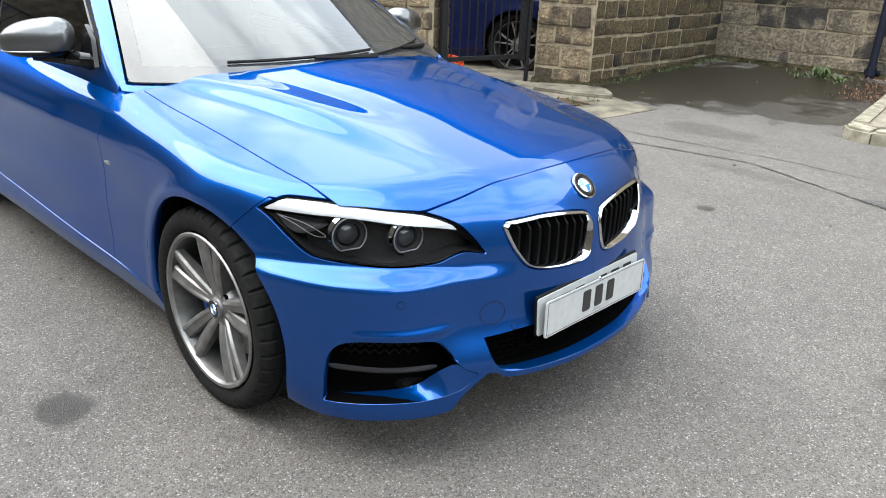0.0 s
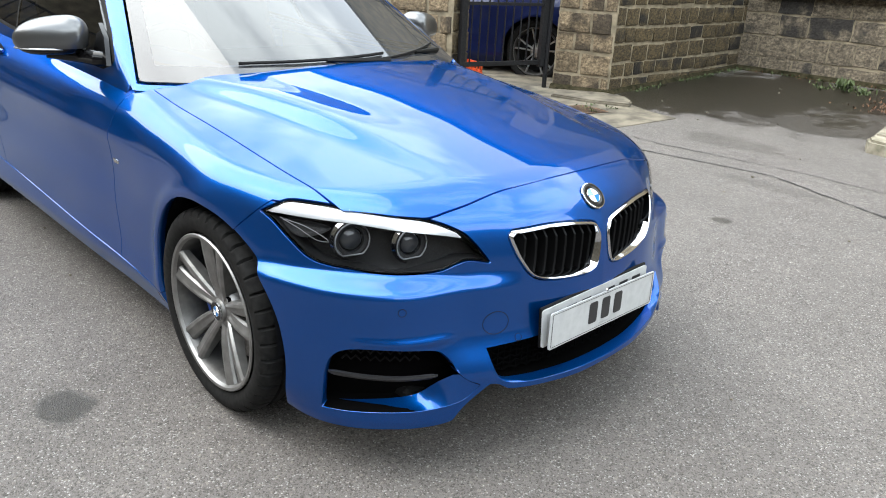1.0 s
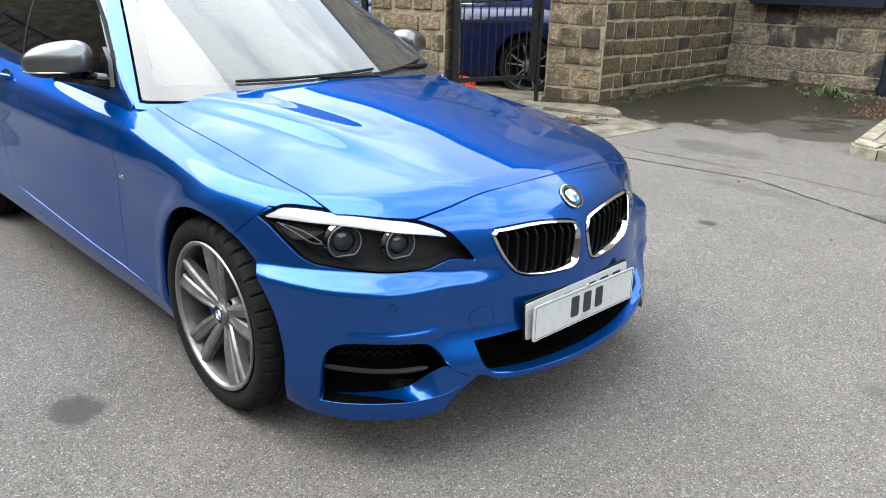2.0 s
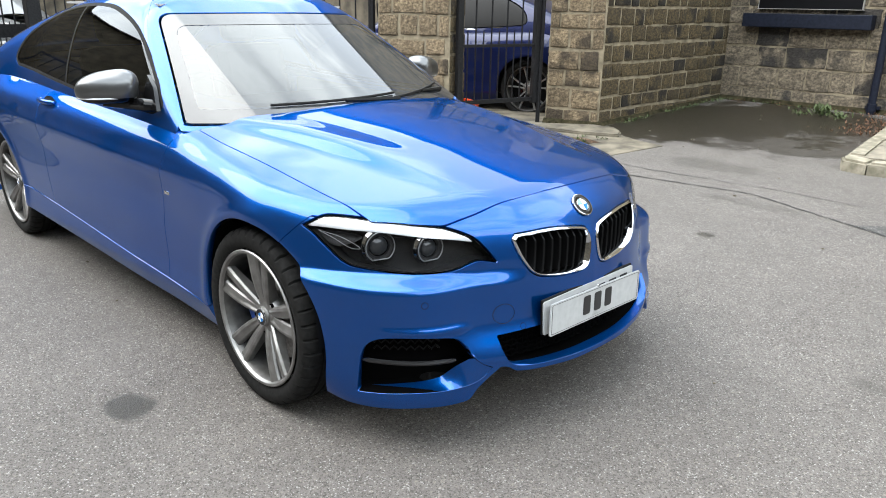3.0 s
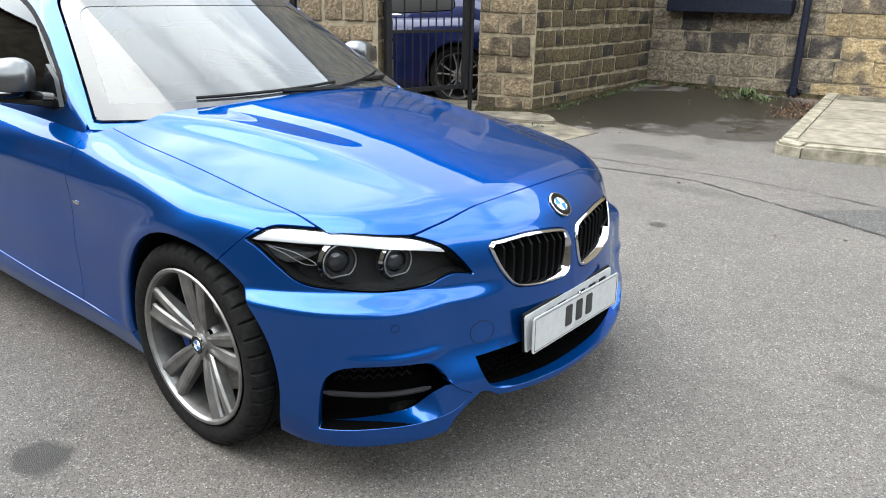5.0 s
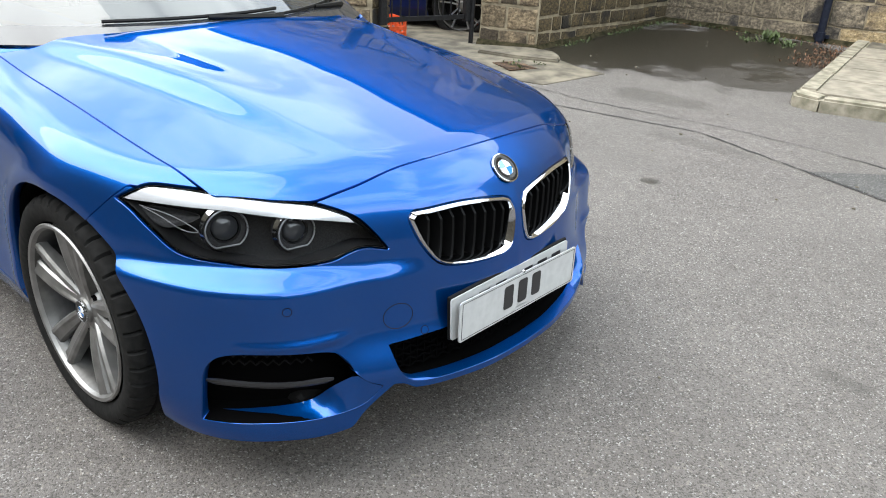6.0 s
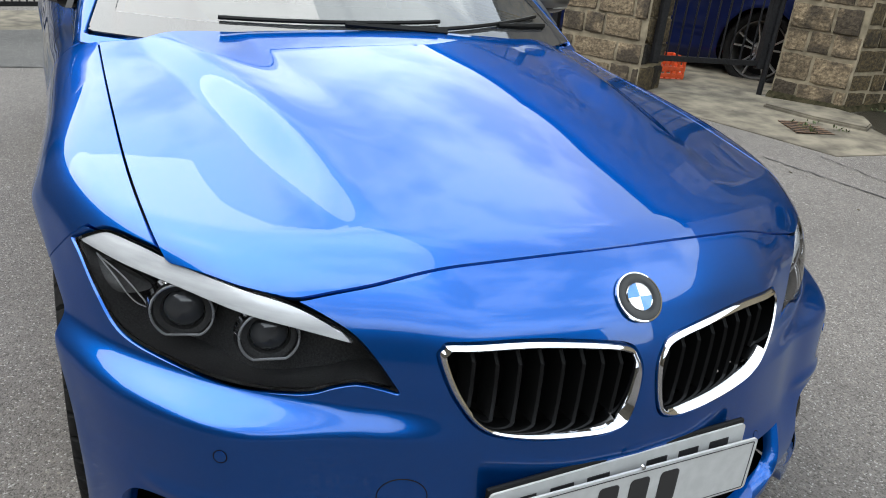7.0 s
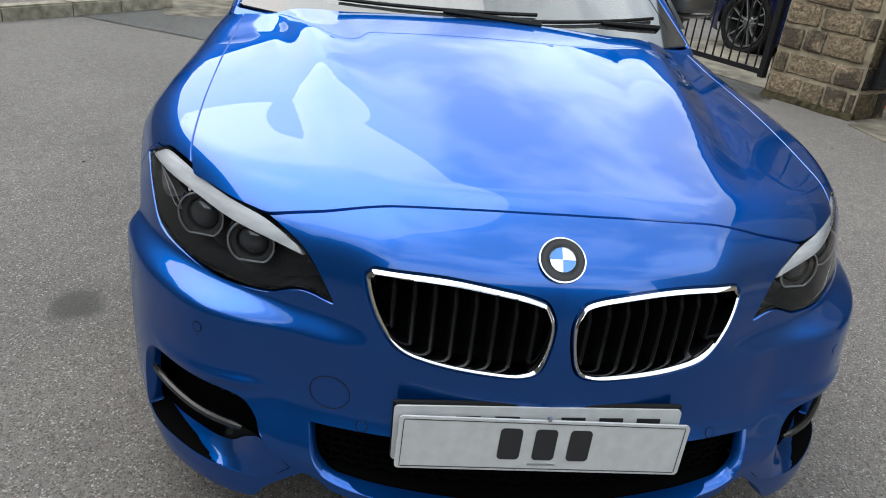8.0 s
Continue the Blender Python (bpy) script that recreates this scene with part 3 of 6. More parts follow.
def cabin():
    def ahead(u, v):
        o = np.stack([np.full_like(u, -1.6), -u, v], 1)
        return lift(house, o, np.tile([1.0, 0, 0], (len(u), 1)), 0.0, 1.6)
    p, t = sheet(np.linspace(0, 0.76, 77), np.linspace(0.88, 1.385, 75), ahead)
    p, t = clip(p, t, lambda q: -g_split(q))
    p2, t2 = clip(p, t, lambda q: d_pane(q) + 0.004)
    p4, t4 = clip(p2, t2, lambda q: -0.048 - d_pane(q))
    part("screen_border", skin_mesh("screen_border", house, np.concatenate([p4, p4 * np.array([1, -1, 1])]), np.concatenate([t4, t4 + len(p4)]), 0.0016), FRIT, car, "grey ceramic border of the windscreen")
    panel("windscreen", house, p2, t2, SCREEN, car, depth=0.004, both=True, label="curved windscreen reflecting clouds")
    p3, t3 = clip(p, t, lambda q: 0.004 - d_pane(q))
    for flip in (False, True):
        panel("screen_pillar", house, p3, t3, PAINT, car, flip=flip, seam=False)

    def round_(u, v):
        o = np.stack([u, np.zeros_like(u), np.full_like(u, 0.90)], 1)
        w = np.stack([np.zeros_like(u), -np.cos(np.radians(v)), np.sin(np.radians(v))], 1)
        return lift(house, o, w, 0.0, 1.2)
    p, t = sheet(np.linspace(-3.05, -0.62, 200), np.linspace(-4, 90, 130), round_)
    p, t = clip(p, t, g_split)
    d_win = lambda q: np.maximum(outside(q[:, 0], q[:, 2], WINDOW), 0.3 - np.abs(q[:, 1]))
    roof_p, roof_t = clip(p, t, lambda q: 0.016 - d_win(q))
    d_rear = lambda q: np.maximum(q[:, 0] + 2.55, np.abs(q[:, 1]) - 0.50)
    rear_p, rear_t = clip(roof_p, roof_t, lambda q: d_rear(q) + 0.003)
    panel("rear_window", house, rear_p, rear_t, TINTED, car, depth=0.003, both=True, label="dark tinted rear window")
    roof_p, roof_t = clip(roof_p, roof_t, lambda q: 0.003 - d_rear(q))
    panel("roof", house, roof_p, roof_t, PAINT, car, both=True, label="blue painted roof and pillars")
    split = lambda q: q[:, 0] + 1.83 + 0.42 * (q[:, 2] - 0.94)
    pane, pt = clip(p, t, d_win)
    trim, tt = clip(p, t, lambda q: np.maximum(d_win(q) - 0.0152, -d_win(q)))
    for flip in (False, True):
        a, b = clip(pane, pt, lambda q: 0.008 - split(q))
        panel("door_window", house, a, b, TINTED, car, depth=0.003, flip=flip, seam=False, label="dark tinted side window")
        a, b = clip(pane, pt, lambda q: split(q) + 0.008)
        panel("quarter_window", house, a, b, TINTED, car, depth=0.003, flip=flip, seam=False, label="dark tinted rear side window")
        panel("window_trim", house, trim, tt, RUBBER, car, depth=0.01, flip=flip, seam=False)
        a, b = clip(pane, pt, lambda q: np.abs(split(q)) - 0.010)
        panel("window_post", house, a, b, RUBBER, car, depth=0.006, flip=flip, seam=False)


cabin()


# ---- wheels ----
def tyre_mesh():
    """Low-profile tyre with three grooves round it and cross-cut shoulder blocks."""
    prof = [(0.247, -0.092), (0.256, -0.099), (0.276, -0.104), (0.294, -0.102), (0.306, -0.095), (0.3135, -0.084), (0.3165, -0.066)]
    for g in (-0.040, 0.0, 0.040):
        prof += [(0.3185, g - 0.007), (0.310, g - 0.005), (0.310, g + 0.005), (0.3185, g + 0.007)]
    prof += [(0.3165, 0.066), (0.3135, 0.084), (0.306, 0.095), (0.294, 0.102), (0.276, 0.104), (0.256, 0.099), (0.247, 0.092)]
    sides = 320
    verts, faces = [], []
    for k in range(sides):
        c, q = math.cos(2 * math.pi * k / sides), math.sin(2 * math.pi * k / sides)
        for r, h in prof:
            cut = 0.009 if k % 8 == 0 and abs(h) > 0.05 and r > 0.30 else 0.0
            verts.append(((r - cut) * c, h, (r - cut) * q))
    n = len(prof)
    for k in range(sides):
        for i in range(n - 1):
            a, b = k * n + i, ((k + 1) % sides) * n + i
            faces.append((a, b, b + 1, a + 1))
    return smooth(to_mesh("tyre", verts, faces), 30)


TYRE = tyre_mesh()
BARREL = lathe([(0.236, -0.090), (0.240, -0.097), (0.237, -0.101), (0.230, -0.099), (0.224, -0.088), (0.218, -0.06), (0.212, 0.06), (0.225, 0.09), (0.236, 0.092)], 96)
LIP = lathe([(0.2355, -0.0895), (0.2405, -0.0975), (0.237, -0.1018), (0.229, -0.0998), (0.2235, -0.0905)], 96)
# darker copy of the alloy: shade inside the rim barrel put into the colour
SHADEDALLOY = texture(material("shaded_alloy", (0.12, 0.118, 0.115), 0.45, 0.8), 25, (0.085, 0.083, 0.080), (0.14, 0.137, 0.133))
DISC = lathe([(0.06, -0.008), (0.17, -0.008), (0.17, 0.018), (0.06, 0.018)], 64)
HUB = lathe([(0.0, -0.072), (0.030, -0.072), (0.034, -0.069), (0.036, -0.062), (0.060, -0.058), (0.072, -0.045), (0.078, -0.02), (0.078, 0.03)], 48)
BOLT = lathe([(0.0, -0.056), (0.008, -0.056), (0.009, -0.05), (0.014, -0.0485), (0.0145, -0.060), (0.0165, -0.0605), (0.0165, -0.03)], 16)


def spoke_mesh():
    """One of a pair of spokes: a ridge along the outer side, a hollow flank towards its twin."""
    bm = bmesh.new()
    rows = [(0.030, 0.010, 0.0115, -0.060, 0.05), (0.060, 0.0150, 0.0155, -0.068, 0.048), (0.095, 0.0205, 0.0185, -0.077, 0.042), (0.135, 0.0265, 0.0200, -0.084, 0.036), (0.175, 0.0320, 0.0205, -0.089, 0.032), (0.208, 0.0360, 0.0215, -0.092, 0.028), (0.230, 0.0385, 0.0265, -0.094, 0.022)]
    rings = []
    for r, c, w, y, h in rows:
        ring = [(c - w * 1.1, y + h), (c - w * 1.1, y + 0.016), (c - w * 0.88, y + 0.0085), (c - w * 0.1, y + 0.0055), (c + w * 0.3, y), (c + w * 0.8, y + 0.001), (c + w * 1.12, y + 0.008), (c + w * 1.14, y + h)]
        rings.append([bm.verts.new((q, yy, r)) for q, yy in ring])
    n = len(rings[0])
    for a, b in zip(rings, rings[1:]):
        for k in range(n):
            bm.faces.new((a[k], a[(k + 1) % n], b[(k + 1) % n], b[k]))
    bm.faces.new(rings[0])
    bm.faces.new(rings[-1][::-1])
    bmesh.ops.recalc_face_normals(bm, faces=bm.faces)
    me = bpy.data.meshes.new("spoke")
    bm.to_mesh(me)
    bm.free()
    return smooth(me, 24)


def web_mesh():
    """The sunken web that joins a pair of spokes near the hub."""
    bm = bmesh.new()
    rows = [(0.03, 0.010, -0.045), (0.08, 0.012, -0.052), (0.125, 0.014, -0.058), (0.140, 0.011, -0.054), (0.142, 0.010, -0.030)]
    rings = [[bm.verts.new((q * w, y, r)) for q in (-1, -0.4, 0.4, 1)] for r, w, y in rows]
    for a, b in zip(rings, rings[1:]):
        for k in range(3):
            bm.faces.new((a[k], a[k + 1], b[k + 1], b[k]))
    bmesh.ops.recalc_face_normals(bm, faces=bm.faces)
    me = bpy.data.meshes.new("spoke_web")
    bm.to_mesh(me)
    bm.free()
    return smooth(me, 40)


WEB = web_mesh()
SPOKE = spoke_mesh()
CALIPER_BLUE = material("caliper_blue", (0.01, 0.05, 0.28), 0.35)
STEEL = texture(material("brake_steel", (0.3, 0.29, 0.28), 0.4, 0.9), 80, (0.22, 0.21, 0.2), (0.36, 0.35, 0.34))


def wheel(x, side):
    """side -1: the car's right."""
    hub = new("wheel")
    hub.parent = car
    turn = 0 if side < 0 else 180
    hub.matrix_local = pose(x, side * 0.739, 0.3185, 0, 0, turn) @ pose(0, 0, 0, 0, 5, 0)
    part("tyre", TYRE, RUBBER, hub, "black low-profile tyre")
    part("rim", BARREL, SHADEDALLOY, hub).scale = (1.015, 1.0, 1.015)
    part("rim_lip", LIP, ALLOY, hub).scale = (1.015, 1.0, 1.015)
    part("hub", HUB, ALLOY, hub)
    for k in range(5):
        for m in (1, -1):
            s = part("spoke", SPOKE, ALLOY, hub)
            s.matrix_local = pose(0, 0, 0, 0, 72 * k, 0) @ Matrix.Diagonal((m, 1, 1.015, 1))
        part("spoke_web", WEB, ALLOY, hub).matrix_local = pose(0, 0, 0, 0, 72 * k, 0)
        nut = part("bolt_seat", BOLT, GLOSSBLACK, hub)
        nut.matrix_local = pose(0, 0, 0, 0, 72 * k + 36, 0) @ pose(0, 0, 0.052)
    d = part("brake_disc", DISC, STEEL, hub)
    d.location.y = 0.01
    part("caliper", boxed((0.09, -0.03, -0.09), (0.175, 0.05, 0.09), 0.02, pose(0, 0, 0, 0, 150, 0)), CALIPER_BLUE, hub, "blue brake caliper")
    return hub


for wx in (0.0, -2.69):
    for s in (-1, 1):
        wheel(wx, s)


# black inner parts: arch liners, floor pan, engine bay
def inners():
    for wx in (0.0, -2.69):
        for s in (-1, 1):
            ring = lathe([(0.35, -0.13), (0.365, -0.05), (0.37, 0.2), (0.1, 0.21)], 48)
            bm = bmesh.new()
            bm.from_mesh(ring)
            bmesh.ops.delete(bm, geom=[v for v in bm.verts if v.co.z < -0.02], context="VERTS")
            o = part("arch_liner", bm, BLACK, car)
            o.matrix_local = pose(wx, s * 0.69, 0.325, 0, 0, 0 if s < 0 else 180)
    part("floor_pan", boxed((-3.4, -0.6, 0.19), (0.62, 0.6, 0.25), 0.02), BLACK, car)
    part("engine_bay", boxed((-0.3, -0.5, 0.25), (0.50, 0.5, 0.66), 0.05), BLACK, car)


inners()



# ---- the car's fittings ----
def on_skin(y, z, f=body, x0=0.2):
    """Places on the nose straight ahead of (y, z)."""
    y, z = np.atleast_1d(np.array(y, float)), np.atleast_1d(np.array(z, float))
    o = np.stack([np.full_like(y, x0), y, z], 1)
    return lift(f, o, np.tile([1.0, 0, 0], (len(y), 1)), 0.0, 1.2)


def round_skin(deg, z):
    """Places on the nose at an angle round it."""
    deg, z = np.atleast_1d(np.array(deg, float)), np.atleast_1d(np.array(z, float))
    o = np.stack([np.full_like(deg, -0.1), 0 * deg, z], 1)
    w = np.stack([np.cos(np.radians(deg)), -np.sin(np.radians(deg)), 0 * deg], 1)
    return lift(body, o, w, 0.2, 1.3)


def inward(poly, d):
    """An outline moved inward by d."""
    t = np.roll(poly, -1, 0) - np.roll(poly, 1, 0)
    n = np.stack([-t[:, 1], t[:, 0]], 1) / np.maximum(np.linalg.norm(t, axis=1, keepdims=True), 1e-9)
    area = np.sum(poly[:, 0] * np.roll(poly[:, 1], -1) - np.roll(poly[:, 0], -1) * poly[:, 1])
    return poly + n * d * (1 if area > 0 else -1)


def bands(rings, close_last=False):
    """Skins closed rings of equal length into a mesh."""
    n = len(rings[0])
    verts, faces = np.concatenate(rings), []
    for r in range(len(rings) - 1):
        for k in range(n):
            a, b = r * n + k, r * n + (k + 1) % n
            faces.append((a, b, b + n, a + n))
    if close_last:
        faces.append(tuple(range((len(rings) - 1) * n, len(rings) * n)))
    bm = bmesh.new()
    vs = [bm.verts.new(v) for v in verts]
    for f in faces:
        bm.faces.new([vs[i] for i in f])
    bmesh.ops.recalc_face_normals(bm, faces=bm.faces)
    me = bpy.data.meshes.new("bands")
    bm.to_mesh(me)
    bm.free()
    return smooth(me, 50)


def mirrored(me):
    out = me.copy()
    out.transform(Matrix.Diagonal((1, -1, 1, 1)))
    out.flip_normals()
    return out


def pair(name, me, mat, parents, label=""):
    return [part(name, me, mat, parents[0], label), part(name, mirrored(me), mat, parents[1], label)]


def group_under(name, label=""):
    made = []
    for _ in range(2):
        e = tagged(new(name), label)
        e.parent = car
        made.append(e)
    return made


def bm_mesh(bm, angle=40):
    me = bpy.data.meshes.new("piece")
    bm.to_mesh(me)
    bm.free()
    return smooth(me, angle)


# kidney grilles
def kidneys():
    both = group_under("kidney_grille", "chrome-framed kidney grille with black upright slats")

    def ring(inset, out):
        poly = inward(KIDNEY, inset)
        p = on_skin(-poly[:, 0], poly[:, 1])
        base = on_skin(-KIDNEY[:, 0], KIDNEY[:, 1])
        p[:, 0] = np.minimum(p[:, 0], base[:, 0] + 0.02) + out
        return p
    frame_mesh = bands([ring(0.0, -0.02), ring(0.0005, 0.001), ring(0.0022, 0.005), ring(0.0055, 0.007), ring(0.0085, 0.004), ring(0.0105, -0.035)])
    pair("surround", frame_mesh, CHROME, both, "polished chrome surround")
    # sheet behind the slats, its colour carrying the shade of the opening
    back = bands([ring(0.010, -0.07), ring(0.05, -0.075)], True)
    pair("backing", back, SHADEBLACK, both)
    inner = inward(KIDNEY, 0.013)
    for y in np.arange(0.047, 0.325, 0.0345):
        zs = []
        for (ay, az), (by, bz) in zip(inner, np.roll(inner, -1, 0)):
            if (ay - y) * (by - y) < 0:
                zs.append(az + (bz - az) * (y - ay) / (by - ay))
        if len(zs) < 2:
            continue
        z0, z1 = min(zs) - 0.004, max(zs) + 0.004
        bm = bmesh.new()
        loops = []
        for f, off, deep in ((0.0, -0.022, 0.045), (0.3, -0.016, 0.045), (0.62, -0.010, 0.045), (0.8, -0.006, 0.045), (1.0, -0.020, 0.045)):
            z = z0 + (z1 - z0) * f
            x = on_skin([-y], [z])[0][0] + off
            w = 0.0035
            loops.append([bm.verts.new((x - deep, -y - w, z)), bm.verts.new((x - 0.004, -y - w, z)), bm.verts.new((x, -y, z)), bm.verts.new((x - 0.004, -y + w, z)), bm.verts.new((x - deep, -y + w, z))])
        for a, b in zip(loops, loops[1:]):
            for k in range(5):
                bm.faces.new((a[k], a[(k + 1) % 5], b[(k + 1) % 5], b[k]))
        bm.faces.new(loops[0])
        bm.faces.new(loops[-1][::-1])
        bmesh.ops.recalc_face_normals(bm, faces=bm.faces)
        pair("slat", bm_mesh(bm, 25), BLACK, both)


kidneys()

WHITE = material("white_plastic", (0.62, 0.63, 0.64), 0.25, Coat_Weight=0.4)
BROW = texture(material("frosted_light_guide", (0.5, 0.51, 0.52), 0.22, 0.2, Coat_Weight=0.6), 9, (0.42, 0.43, 0.44), (0.58, 0.59, 0.60), stretch=(1, 1, 9))
SATIN = material("satin_grey", (0.42, 0.43, 0.44), 0.28, 0.85)
HOUSING = texture(material("lamp_housing", (0.02, 0.02, 0.021), 0.4, IOR=1.3), 300, (0.018, 0.0183, 0.019), (0.036, 0.0365, 0.038))
DARKLENS = material("projector_lens", (0.03, 0.032, 0.035), 0.03, 0.0, IOR=1.5)


def sunk(pts, depth):
    return pts - facing(body, pts) * depth


def headlights():
    both = group_under("headlight", "clear twin-projector headlight with white brow strip")
    p, t = nose_sheet()
    inside, it = clip(p, t, lambda q: d_lamp(q) + 0.0035)
    for k, flip in enumerate((False, True)):
        panel("lens", body, inside, it, LENS, both[k], depth=0.01, flip=flip, seam=False, label="clear polycarbonate lens")
    # smoked housing behind the lens
    ring = lambda inset, deep: sunk(round_skin(*(lambda q: (q[:, 0] / K, q[:, 1]))(inward(LAMP, inset))), deep)
    pair("housing_wall", bands([ring(0.001, 0.004), ring(0.001, 0.092)]), HOUSING, both)
    deep, dt = clip(p, t, lambda q: d_lamp(q) + 0.001)
    pair("housing", skin_mesh("housing", body, deep, dt, -0.090), HOUSING, both)
    # brow strip under the upper edge
    brow = [(65.2, 0.707), (63.3, 0.7235), (61, 0.737), (56, 0.737), (51.5, 0.7325), (44, 0.7245), (37, 0.7125), (32.0, 0.685), (31.0, 0.671), (36, 0.683), (42, 0.693), (49, 0.703), (56, 0.706), (61.5, 0.708)]
    brow = outline([(a * K, z) for a, z in brow], sharp=(0, 7, 8))
    b_ring = lambda inset, deep: sunk(round_skin(*(lambda q: (q[:, 0] / K, q[:, 1]))(inward(brow, inset))), deep)
    patch, pt = clip(p, t, lambda q: outside(phi(q) * K, q[:, 2], brow))
    me = skin_mesh("brow", body, patch, pt, -0.008)
    pair("brow_strip", me, BROW, both, "white daytime running light strip")
    pair("brow_edge", bands([b_ring(0.0, 0.008), b_ring(0.0, 0.026)]), BROW, both)
    # projectors
    for deg, z, r in ((48.4, 0.652, 0.045), (38.4, 0.649, 0.042)):
        c = round_skin([deg], [z])[0]
        n = facing(body, c[None])[0]
        n = n * np.array([1, 1, 0.25]) + np.array([1.6, 0.05, 0])
        n = n / np.linalg.norm(n)
        m = Matrix.Translation(c - n * 0.046) @ Vector(n).to_track_quat("Z", "Y").to_matrix().to_4x4()
        dome = lathe([(r * 0.70, -0.006), (r * 0.66, 0.0), (r * 0.52, 0.006), (r * 0.30, 0.010), (0.0001, 0.0115)], 40, "Z")
        dome.transform(m)
        pair("projector", dome, DARKLENS, both, "dark glass projector lens")
        bezel = lathe([(r * 0.70, -0.008), (r * 0.76, 0.002), (r * 0.96, 0.004), (r * 1.02, -0.014), (r * 1.06, -0.03)], 48, "Z")
        bezel.transform(m)
        pair("bezel", bezel, HOUSING, both)
        # light ring, flattened below
        pts = []
        for k in range(44):
            a = 2 * math.pi * k / 44
            q = Vector((r * 1.04 * math.cos(a), max(r * 1.04 * math.sin(a), -r * 0.86), 0.010))
            pts.append(m @ q)
        if sum((m.to_3x3() @ Vector((0, 1, 0))).z < 0 for _ in (0,)):
            pts = [m @ Vector((r * 1.04 * math.cos(2 * math.pi * k / 44), -max(r * 1.04 * math.sin(2 * math.pi * k / 44), -r * 0.86), 0.010)) for k in range(44)]
        pair("light_ring", bm_mesh(tube(pts, 0.0022, 8, True)), RINGCLEAR, both, "clear light guide ring")
        # satin shield on the outer side
        sh = []
        for k in range(14):
            a = math.radians(100 + 160 * k / 13)
            sh.append([m @ Vector((r * q * math.cos(a), r * q * math.sin(a) * 1.05, h)) for q, h in ((1.10, 0.004), (1.24, -0.006))])
        bm = bmesh.new()
        rows = [[bm.verts.new(v) for v in pr] for pr in sh]
        for a, b in zip(rows, rows[1:]):
            bm.faces.new((a[0], a[1], b[1], b[0]))
        pair("shield", bm_mesh(bm), CHROME, both)
    # outer reflector and indicator
    refl = outline([(a * K, z) for a, z in [(62.5, 0.695), (58, 0.700), (53.5, 0.690), (54.5, 0.672), (58, 0.655), (60.5, 0.665)]], sharp=(0,))
    r_ring = lambda inset, deep: sunk(round_skin(*(lambda q: (q[:, 0] / K, q[:, 1]))(inward(refl, inset))), deep)
    pair("reflector", bands([r_ring(0, 0.018), r_ring(0.006, 0.03), r_ring(0.014, 0.034)], True), HOUSING, both, "smoked side reflector")
    edge = outline([(a * K, z) for a, z in [(62.8, 0.697), (59.5, 0.678), (55.8, 0.652), (53.6, 0.650), (54.4, 0.660), (58.2, 0.684)]], sharp=(0, 3))
    pair("reflector_edge", bm_mesh(tube([tuple(v) for v in sunk(round_skin(edge[:, 0] / K, edge[:, 1]), 0.020)], 0.0014, 6, True)), RINGCLEAR, both, "thin silver reflector outline")


RINGCLEAR = material("clear_ring", (0.20, 0.205, 0.215), 0.10, 0.0, Coat_Weight=1.0)
headlights()


